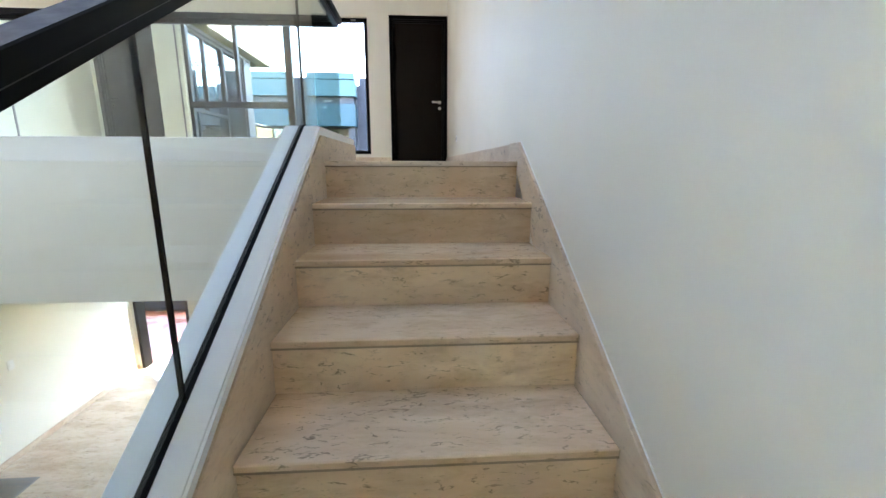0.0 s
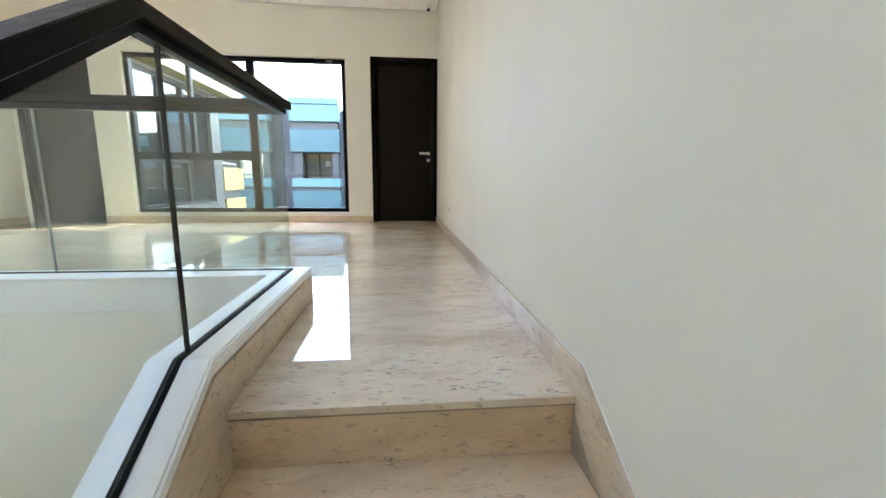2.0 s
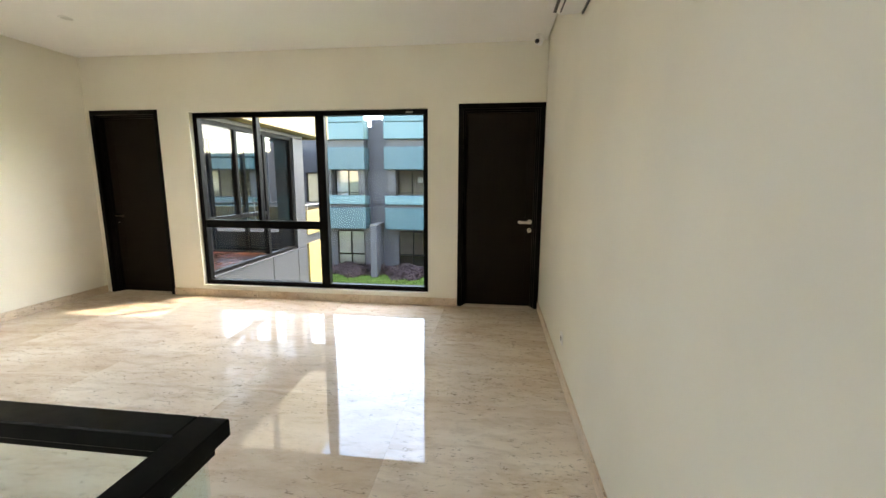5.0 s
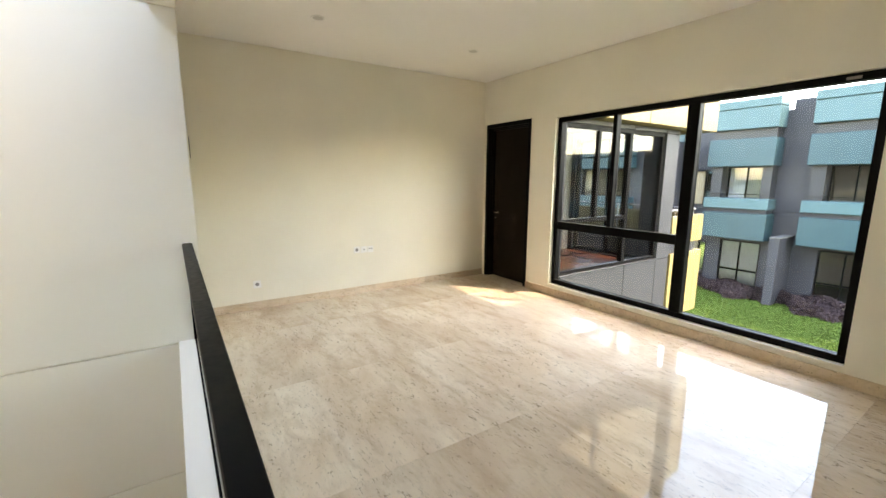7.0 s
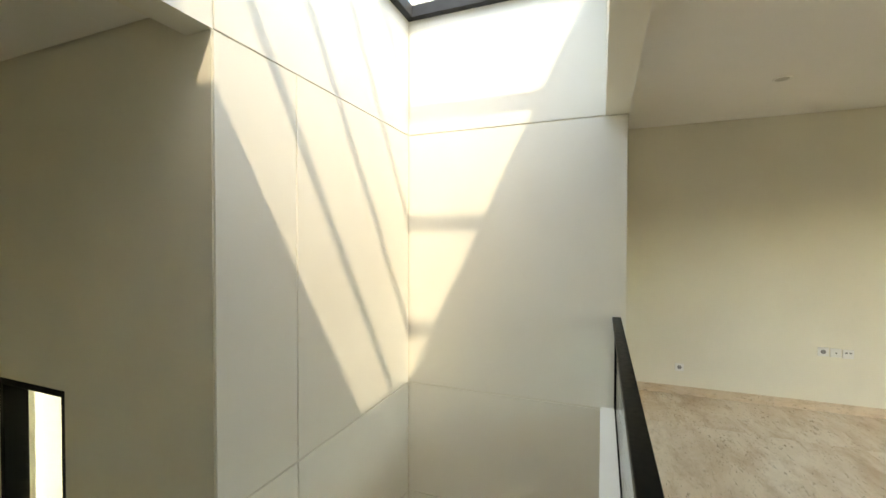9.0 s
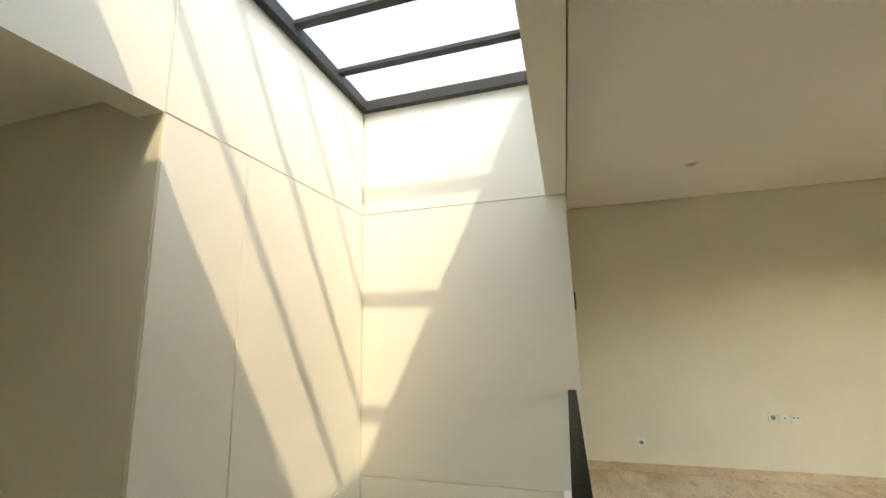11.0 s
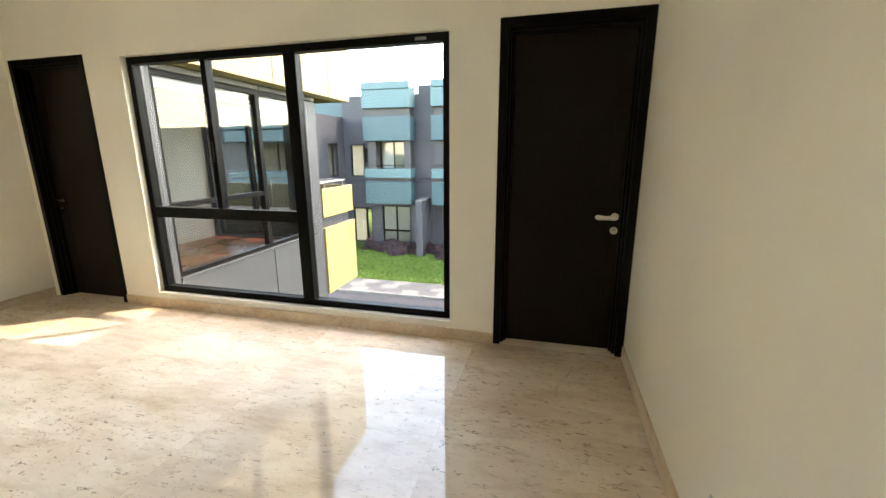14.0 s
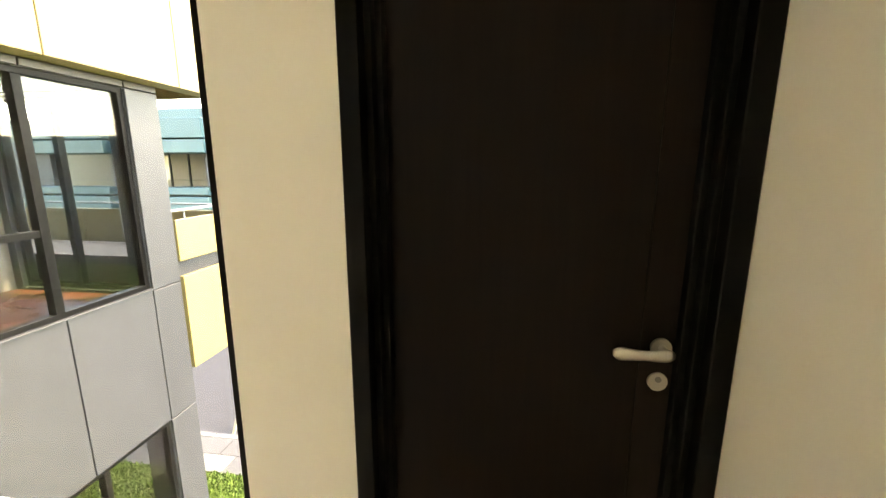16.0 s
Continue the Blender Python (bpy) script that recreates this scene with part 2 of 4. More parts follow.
def rod(bm, p, q, r0, r1=None, n=16):
    """A round bar from p to q."""
    p, q = Vector(p), Vector(q)
    turn = (q - p).to_track_quat("Z", "Y").to_matrix().to_4x4()
    bmesh.ops.create_cone(bm, cap_ends=True, segments=n, radius1=r0, radius2=r0 if r1 is None else r1, depth=(q - p).length,
                          matrix=Matrix.Translation((p + q) / 2) @ turn)
    return bm


def finish(bm, name, mat, smooth=False):
    me = bpy.data.meshes.new(name)
    bmesh.ops.recalc_face_normals(bm, faces=bm.faces)
    bm.to_mesh(me)
    bm.free()
    me.materials.append(mat)
    if smooth:
        for p in me.polygons:
            p.use_smooth = len(p.vertices) < 5
    return me


def thing(name, base, label, category, group="", kind=""):
    """An Empty at the base of a thing; its parts hang on it."""
    ob = new(name)
    ob.location = base
    ob.empty_display_size = 0.1
    ROOT[ob.name] = Vector(base)
    return tagged(ob, label, category, group, kind)


def part(name, bm, mat, parent, label="", smooth=False):
    """One bmesh, in world coordinates, as one mesh under a thing or a part."""
    base = ROOT[parent.name]
    bmesh.ops.translate(bm, verts=bm.verts, vec=-base)
    ob = new(name, finish(bm, name, mat, smooth))
    ob.parent = parent
    ROOT[ob.name] = base
    return tagged(ob, label)


def boxpart(name, lo, hi, mat, parent, bevel=0.0, label=""):
    return part(name, cube(bmesh.new(), lo, hi, bevel), mat, parent, label)


def solid(name, bm, mat, label, category, kind="structure", group="", smooth=False):
    """A piece of the setting, or a thing of one mesh, in world coordinates."""
    ob = new(name, finish(bm, name, mat, smooth))
    ROOT[ob.name] = Vector((0, 0, 0))
    return tagged(ob, label, category, group, kind)


def block(name, lo, hi, mat, label, category="wall"):
    return solid(name, cube(bmesh.new(), lo, hi), mat, label, category)


def pierced(bm, axis, at, thick, u0, u1, z0, z1, holes):
    """A wall across axis ('x' or 'y') from at to at + thick, with holes (u0, u1, z0, z1) right through it."""
    us = sorted({u0, u1, *(h[0] for h in holes), *(h[1] for h in holes)})
    zs = sorted({z0, z1, *(h[2] for h in holes), *(h[3] for h in holes)})
    def p(u, z, w):
        return (w, u, z) if axis == "x" else (u, w, z)
    def full(i, j):
        if not (0 <= i < len(us) - 1 and 0 <= j < len(zs) - 1):
            return False
        u, z = (us[i] + us[i + 1]) / 2, (zs[j] + zs[j + 1]) / 2
        return not any(h[0] < u < h[1] and h[2] < z < h[3] for h in holes)
    def quad(*pts):
        bm.faces.new([bm.verts.new(q) for q in pts])
    a, b = at, at + thick
    for i in range(len(us) - 1):
        for j in range(len(zs) - 1):
            if not full(i, j):
                continue
            l, r, d, t = us[i], us[i + 1], zs[j], zs[j + 1]
            quad(p(l, d, a), p(r, d, a), p(r, t, a), p(l, t, a))
            quad(p(l, d, b), p(l, t, b), p(r, t, b), p(r, d, b))
            if not full(i - 1, j):
                quad(p(l, d, a), p(l, t, a), p(l, t, b), p(l, d, b))
            if not full(i + 1, j):
                quad(p(r, d, a), p(r, d, b), p(r, t, b), p(r, t, a))
            if not full(i, j - 1):
                quad(p(l, d, a), p(l, d, b), p(r, d, b), p(r, d, a))
            if not full(i, j + 1):
                quad(p(l, t, a), p(r, t, a), p(r, t, b), p(l, t, b))
    bmesh.ops.remove_doubles(bm, verts=bm.verts, dist=1e-5)
    return bm

# ---------- the large structure ----------
STOREY, CEIL_Z, LOW = 3.6, 2.86, -3.6
WEST, NORTH, VOIDW, VOIDS, SHAFT = -5.478, 4.95, -4.378, -0.99, 2.725
MID = -1.62                                   # the half landing
UNDER = -0.98                                 # underside of the upper floor

WIN = (-4.11, -1.264, 0.14, 2.222)
DOOR_R = (-0.925, -0.004, -0.012, 2.258)
DOOR_L = (-5.42, -4.515, -0.012, 2.258)
solid("wall_north", pierced(bmesh.new(), "y", NORTH, 0.2, -5.68, 0.0, UNDER, 3.1, [WIN, DOOR_R, DOOR_L]), WALL,
      "cream painted wall with a wide window and two doors", "wall")
solid("wall_north_lower", pierced(bmesh.new(), "y", NORTH, 0.2, -5.68, 0.0, LOW - 0.3, UNDER, [(-5.42, -4.515, LOW, LOW + 2.25), (-3.9, -1.3, LOW + 0.15, LOW + 2.25)]), WALL,
      "white painted lower wall with an open doorway", "wall")
block("wall_east", (0, -3.52, LOW - 0.3), (0.2, 5.15, 4.1), WALL, "plain off-white painted wall beside the stairs")
block("wall_west", (-5.68, 1.105, UNDER), (WEST, NORTH, 3.1), WALL, "cream painted wall with sockets near the floor")
solid("wall_west_lower", pierced(bmesh.new(), "x", -5.68, 0.202, 1.105, NORTH, LOW - 0.3, UNDER, [(1.5, 2.38, LOW, LOW + 2.25)]), WALL,
      "white painted lower wall with a dark doorway", "wall")
block("shaft_core", (-5.68, VOIDS - 0.2, LOW - 0.3), (VOIDW - 0.014, 1.105, 4.1), WALL, "cream painted core wall beside the void")
block("wall_south_void", (VOIDW - 0.014, VOIDS - 0.2, LOW - 0.3), (-2.075, VOIDS - 0.014, 4.1), WALL, "off-white wall behind the void panels")
solid("wall_landing", pierced(bmesh.new(), "x", -2.275, 0.2, -3.52, VOIDS - 0.2, LOW - 0.3, 2.95, [(-3.13, -2.33, MID, 0.65)]), WALL,
      "cream painted wall of the half landing with an open doorway", "wall")
# The hole in this wall is added, out of view, to let light onto the landing
solid("wall_south", pierced(bmesh.new(), "y", -3.52, 0.2, -2.075, 0.0, LOW - 0.3, 2.95, [(-1.1, -0.85, 0.7, 1.2)]), WALL, "cream painted end wall of the half landing with an added light opening", "wall")
block("beam_south", (-2.075, VOIDS - 0.2, SHAFT), (0, VOIDS, 4.1), VOID, "cream painted beam under the skylight", "beam")
block("beam_north", (VOIDW, 0.923, SHAFT), (0, 1.105, 4.1), VOID, "cream painted beam under the skylight", "beam")
block("shaft_wall_east", (-1.06, VOIDS, SHAFT), (-0.88, 0.923, 4.1), VOID, "off-white side wall of the skylight shaft")

# ceilings stop short of the walls, leaving a narrow shadow gap
G = 0.02
block("ceiling", (WEST + G, 1.105 + G, CEIL_Z), (-G, NORTH - G, CEIL_Z + 0.03), CEIL, "smooth white ceiling with recessed downlights", "ceiling")
block("ceiling_stairs", (-0.88 + G, VOIDS + G, CEIL_Z), (-G, 0.923 - G, CEIL_Z + 0.03), CEIL, "smooth white ceiling over the stairs", "ceiling")
block("ceiling_landing", (-2.075 + G, -3.32 + G, CEIL_Z), (-G, VOIDS - 0.2 - G, CEIL_Z + 0.03), CEIL, "smooth white ceiling over the half landing", "ceiling")
block("ceiling_lower", (WEST, 1.06, UNDER - 0.02), (0, NORTH, UNDER), CEIL, "smooth white ceiling of the lower hall", "ceiling")
bm = bmesh.new()
cube(bm, (-5.68, 1.105, 2.93), (0.2, 5.15, 3.15))
cube(bm, (-0.88, VOIDS, 2.93), (0.0, 0.923, 3.15))
cube(bm, (-2.275, -3.52, 2.95), (0.2, VOIDS - 0.2, 3.15))
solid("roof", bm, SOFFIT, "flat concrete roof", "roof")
# Unseen slab and upper wall, added to trim the sun patch indoors
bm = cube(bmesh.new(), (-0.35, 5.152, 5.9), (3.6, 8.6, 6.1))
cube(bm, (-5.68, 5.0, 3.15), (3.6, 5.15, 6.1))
solid("sun_blocker_slab", bm, SOFFIT, "unseen high slab added to keep sun off part of the window", "roof")

# the upper floor: slab, fascia towards the void
block("floor_slab", (WEST, 1.06, UNDER), (0, NORTH, -0.014), GROUT, "concrete slab under the marble floor", "floor")
block("floor_slab_stairhead", (-1.138, 0.03, UNDER), (0, 1.06, -0.014), GROUT, "concrete slab at the head of the stairs", "floor")
block("fascia", (VOIDW, 0.9, UNDER - 0.02), (-1.138, 1.06, 0.0), VOID, "white fascia of the upper floor facing the void", "wall")
block("lower_floor", (WEST, -3.32, LOW - 0.3), (0, NORTH, LOW - 0.002), GROUT, "lower hall floor slab", "floor")
block("mid_landing_slab", (-2.075, -3.32, MID - 0.2), (0, -2.4, MID - 0.022), WHITE, "concrete half landing", "floor")

# void wall panels with narrow recessed joints
def panels(root, mat, axis, at, thick, cells):
    for u0, u1, z0, z1 in cells:
        e = 0.005
        if axis == "x":
            boxpart("panel", (at, u0 + e, z0 + e), (at + thick, u1 - e, z1 - e), mat, root, 0.003)
        else:
            boxpart("panel", (u0 + e, at, z0 + e), (u1 - e, at + thick, z1 - e), mat, root, 0.003)


BANDS = ((LOW, -1.005), (-1.005, 0.145), (0.145, SHAFT), (SHAFT, 3.9))
vw = thing("void_wall_west", (VOIDW, 0, LOW), "off-white panelled void wall with thin joints, patched with sunlight", "wall", kind="structure")
panels(vw, VOID, "x", VOIDW - 0.014, 0.014, [(VOIDS + 0.001, 1.103 if b[1] < 3 else 0.925, *b) for b in BANDS])
vs = thing("void_wall_south", (-3.2, VOIDS, LOW), "off-white panelled void wall with thin joints, striped with sunlight", "wall", kind="structure")
panels(vs, VOID, "y", VOIDS - 0.014, 0.014, [(VOIDW, -2.70, *b) for b in BANDS[:3]] + [(-2.70, -2.077, *b) for b in BANDS[:3]] + [(VOIDW, -2.08, *BANDS[3])])

# skylight
sl = thing("skylight", (-2.76, -0.05, 3.9), "charcoal aluminium skylight frame with clear glass panes", "skylight", kind="structure")
SX0, SX1, SY0, SY1, SZ = VOIDW, -1.06, VOIDS, 0.923, 3.9
for lo, hi in (((SX0, SY0, SZ), (SX0 + 0.075, SY1, SZ + 0.12)), ((SX1 - 0.075, SY0, SZ), (SX1, SY1, SZ + 0.12)),
               ((SX0 + 0.075, SY0, SZ), (SX1 - 0.075, SY0 + 0.075, SZ + 0.12)), ((SX0 + 0.075, SY1 - 0.075, SZ), (SX1 - 0.075, SY1, SZ + 0.12))):
    boxpart("frame_bar", lo, hi, SKYFR, sl, 0.004)
for x in (-3.745, -3.06, -2.39, -1.72):
    boxpart("glazing_bar", (x - 0.03, SY0 + 0.075, SZ + 0.075), (x + 0.05, SY1 - 0.075, SZ + 0.12), SKYFR, sl, 0.004)
edges = [SX0 + 0.02, -3.745, -3.06, -2.39, -1.72, SX1 - 0.02]
for a, b in zip(edges, edges[1:]):
    boxpart("pane", (a + 0.004, SY0 + 0.02, SZ + 0.125), (b - 0.004, SY1 - 0.02, SZ + 0.137), SKYPANE, sl)
for x, y in ((-4.335, -0.6), (-4.335, 0.35), (-4.0, -0.95), (-3.4, -0.95), (-2.75, -0.95), (-2.1, -0.95)):
    part("screw", rod(bmesh.new(), (x, y, SZ - 0.003), (x, y, SZ + 0.002), 0.007, n=10), GASKET, sl)

# ---------- stairs ----------
def flight(name, x0, x1, y0, z0, step, count, mat, label):
    """Treads and risers; step is +1 where the flight climbs towards +y, -1 where it climbs towards -y. (y0, z0) is the top nosing."""
    root = thing(name, ((x0 + x1) / 2, y0, z0), label, "stairs", kind="structure")
    outline = []
    for k in range(count):
        y, z = y0 - step * 0.3 * k, z0 - 0.18 * k
        if k:
            boxpart("tread", (x0, y, z - 0.024), (x1, y + step * 0.318, z), mat, root, 0.004)
            boxpart("nosing_shade_strip", (x0, y + step * 0.004, z - 0.030), (x1, y + step * 0.02, z - 0.024), SHADE, root)
        boxpart("riser", (x0, y + step * 0.014, z - 0.18), (x1, y + step * 0.034, z - (0.030 if k else 0.024)), mat, root)
        outline += [(y + step * 0.034, z - 0.026), (y + step * 0.034, z - 0.204)]
    ye, ze = y0 - step * 0.3 * (count - 1), z0 - 0.18 * count
    outline += [(ye + step * 0.2, ze - 0.024), (y0 + step * 0.03, z0 - 0.30)]
    part("soffit", prism(bmesh.new(), outline, "x", x0, x1), WHITE, root)
    return root


flight("stairs_upper", -0.972, -0.015, 0.0, 0.0, 1, 9, STEP, "cream marble stairs with square nosings and brown flecks")
flight("stairs_lower", -2.06, -1.15, -2.4, MID, -1, 11, STEP, "cream marble lower flight of stairs")

# marble skirting of the upper flight and the solid string that carries the glass
def slope(y, off):
    return 0.6 * y + off


def ramp_board(x0, x1, low_off, top_off, level_lo, level_hi, y_end, bevel=0.002):
    """A board that follows the stairs up and runs level from the top step on to y_end."""
    yb, yt = -2.4, (level_hi - top_off) / 0.6
    yj = (level_lo - low_off) / 0.6
    foot = [(yj, level_lo)] if yj < y_end - 0.05 else [(0.03, level_lo), (0.03, slope(0.03, low_off))]
    outline = [(yb, slope(yb, top_off)), (yt, level_hi), (y_end, level_hi), (y_end, level_lo), *foot, (yb, slope(yb, low_off))]
    return prism(bmesh.new(), outline, "x", x0, x1, bevel)


sk = thing("stair_skirting_east", (0, -1.2, -0.7), "cream marble skirting climbing the wall beside the stairs", "skirting", kind="structure")
part("board", ramp_board(-0.015, 0.0, -0.25, 0.098, -0.012, 0.095, 0.2), SKIRT, sk)
part("edge_bead", ramp_board(-0.003, 0.0, 0.098, 0.102, 0.095, 0.098, 0.2, 0), WHITE, sk)
st = thing("stair_string", (-1.06, -1.2, -0.7), "white capped stair string faced with marble skirting", "stair string", kind="structure")
part("skirting_board", ramp_board(-0.985, -0.972, -0.25, 0.142, -0.012, 0.118, 1.078), SKIRT, st)
part("core", ramp_board(-1.138, -0.985, -0.42, 0.178, -0.3, 0.162, 1.078), WHITE, st)
part("cap_edge", ramp_board(-0.985, -0.978, 0.146, 0.174, 0.122, 0.158, 1.076, 0), WHITE, st)
part("channel", ramp_board(-1.074, -1.050, 0.17, 0.181, 0.156, 0.165, 1.024, 0), GASKET, st)
cb = thing("void_curb", (-2.7, 0.99, 0), "low white curb carrying the glass balustrade along the void", "curb", kind="structure")
boxpart("core", (VOIDW, 0.9, 0.0), (-1.138, 1.066, 0.15), WHITE, cb, 0.003)
boxpart("cap", (VOIDW, 0.896, 0.15), (-1.138, 1.078, 0.162), WHITE, cb, 0.003)
boxpart("skirting_board", (VOIDW, 1.066, -0.01), (-0.985, 1.078, 0.1), SKIRT, cb, 0.002)
boxpart("channel", (VOIDW, 1.010, 0.158), (-1.050, 1.034, 0.165), GASKET, cb)

# ---------- balustrade ----------
bl = thing("glass_balustrade", (-1.062, 0.0, 0.16), "frameless clear glass balustrade with a dark metal handrail", "balustrade")
def pane_yz(y0, y1, lo, hi):
    """A glass sheet in the plane of the stair string between two lines of height."""
    o = [(y0, lo(y0)), (y1, lo(y1)), (y1, hi(y1)), (y0, hi(y0))]
    p = part("pane", prism(bmesh.new(), o, "x", -1.068, -1.056), GLASS, bl)
    p.visible_shadow = False


def low_line(y):
    return min(slope(y, 0.165), 0.15)


def high_line(y):
    return min(slope(y, 1.0), 0.94)


pane_yz(-2.42, -1.203, low_line, high_line)
JY = 0.02
pane_yz(-1.197, JY - 0.003, low_line, high_line)
pane_yz(JY + 0.003, 1.012, low_line, high_line)
for x0, x1 in ((-1.062, -2.135), (-2.141, -3.25), (-3.256, VOIDW + 0.02)):
    p = boxpart("pane", (x0, 1.016, 0.15), (x1, 1.028, 0.94), GLASS, bl)
    p.visible_shadow = False
for x in (-2.138, -3.253):
    boxpart("joint", (x - 0.003, 1.0165, 0.165), (x + 0.003, 1.0275, 0.94), GREYP, bl)
part("joint", prism(bmesh.new(), [(-1.203, -0.55), (-1.197, -0.55), (-1.197, 0.29), (-1.203, 0.29)], "x", -1.0675, -1.0565), GASKET, bl)
part("joint", prism(bmesh.new(), [(JY - 0.003, 0.15), (JY + 0.003, 0.155), (JY + 0.003, 0.94), (JY - 0.003, 0.94)], "x", -1.0675, -1.0565), GASKET, bl)
yb, ytop = -2.42, (0.968 - 1.03) / 0.6
o = [(yb, slope(yb, 1.03)), (ytop, 0.968), (1.057, 0.968), (1.057, 0.930), (ytop + 0.02, 0.930), (yb, slope(yb, 0.985))]
part("handrail", prism(bmesh.new(), o, "x", -1.096, -1.028, 0.003), RAIL, bl)
o = [(yb, slope(yb, 0.987)), (ytop + 0.02, 0.932), (1.03, 0.932), (1.03, 0.905), (ytop + 0.03, 0.905), (yb, slope(yb, 0.955))]
part("handrail_channel", prism(bmesh.new(), o, "x", -1.078, -1.046), RAIL, bl)
boxpart("handrail", (VOIDW + 0.002, 0.988, 0.930), (-1.096, 1.057, 0.968), RAIL, bl, 0.003)
boxpart("handrail_channel", (VOIDW + 0.002, 1.006, 0.905), (-1.078, 1.038, 0.932), RAIL, bl)
boxpart("wall_channel", (VOIDW + 0.002, 1.006, 0.165), (VOIDW + 0.028, 1.038, 0.905), RAIL, bl, 0.002)

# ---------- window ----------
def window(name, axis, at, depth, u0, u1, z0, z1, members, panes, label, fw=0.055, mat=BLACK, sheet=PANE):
    """members: ('u', at, from, to, width) upright bars, ('z', at, from, to, width) level bars."""
    base = ((u0 + u1) / 2, at, z0) if axis == "y" else (at, (u0 + u1) / 2, z0)
    root = thing(name, base, label, "window", kind="structure")
    def b(n, ua, ub, za, zb, d0, d1, m, bev=0.003):
        lo, hi = ((ua, at + d0, za), (ub, at + d1, zb)) if axis == "y" else ((at + d0, ua, za), (at + d1, ub, zb))
        return boxpart(n, lo, hi, m, root, bev)
    for ua, ub, za, zb in ((u0, u1, z0, z0 + fw), (u0, u1, z1 - fw, z1), (u0, u0 + fw, z0 + fw, z1 - fw), (u1 - fw, u1, z0 + fw, z1 - fw)):
        b("frame_bar", ua, ub, za, zb, 0, depth, mat)
    for kind, c, a, e, w in members:
        if kind == "u":
            b("mullion", c - w / 2, c + w / 2, a, e, -0.004 * (1 if depth > 0 else -1), depth * 0.96, mat)
        else:
            b("transom", a, e, c - w / 2, c + w / 2, 0.003 * (1 if depth > 0 else -1), depth * 0.9, mat)
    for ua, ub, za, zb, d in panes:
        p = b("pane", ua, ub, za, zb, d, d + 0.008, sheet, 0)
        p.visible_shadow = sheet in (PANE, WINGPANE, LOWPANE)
    return root


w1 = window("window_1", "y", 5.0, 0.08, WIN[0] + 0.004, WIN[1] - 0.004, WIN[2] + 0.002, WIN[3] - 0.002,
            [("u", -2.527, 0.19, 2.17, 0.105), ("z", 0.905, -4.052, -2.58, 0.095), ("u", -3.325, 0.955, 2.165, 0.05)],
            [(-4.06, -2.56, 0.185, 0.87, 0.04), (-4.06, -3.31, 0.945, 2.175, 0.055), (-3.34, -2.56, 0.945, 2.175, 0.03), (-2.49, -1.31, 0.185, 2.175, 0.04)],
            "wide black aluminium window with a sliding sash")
# Out of view: added so that daylight reaches the lower hall
window("fill_window_lower", "y", 5.0, 0.08, -3.896, -1.304, LOW + 0.153, LOW + 2.247, [("u", -2.6, LOW + 0.2, LOW + 2.2, 0.09)],
       [(-3.85, -2.63, LOW + 0.2, LOW + 2.2, 0.04), (-2.57, -1.35, LOW + 0.2, LOW + 2.2, 0.04)], "unseen wide black aluminium window added to light the lower hall", 0.055, BLACK, LOWPANE)
# No window is known here; this one is added to brighten the stairs
window("fill_window_landing", "y", -3.45, 0.08, -1.097, -0.853, 0.703, 1.197, [], [(-1.06, -0.89, 0.74, 1.16, 0.04)], "unseen narrow window added to light the half landing")
bm = cube(bmesh.new(), (-3.335, 4.978, 1.35), (-3.315, 5.0, 1.52), 0.004)
part("latch", bm, BLACK, w1)
boxpart("label_plate", (-1.52, 4.9975, 2.178), (-1.44, 5.0005, 2.198), GREYP, w1)
block("window_sill", (WIN[0], NORTH + 0.002, WIN[2] - 0.012), (WIN[1], 4.999, WIN[2] + 0.001), WHITE, "white painted window sill", "sill")

for k, (x0, x1) in enumerate(((WIN[0], WIN[0] + 0.004), (WIN[1] - 0.004, WIN[1]))):
    block("trim_reveal" if k == 0 else "trim_reveal_east", (x0, 5.084, WIN[2]), (x1, 5.153, WIN[3]), GREYC, "grey lining of the outer window reveal", "trim")

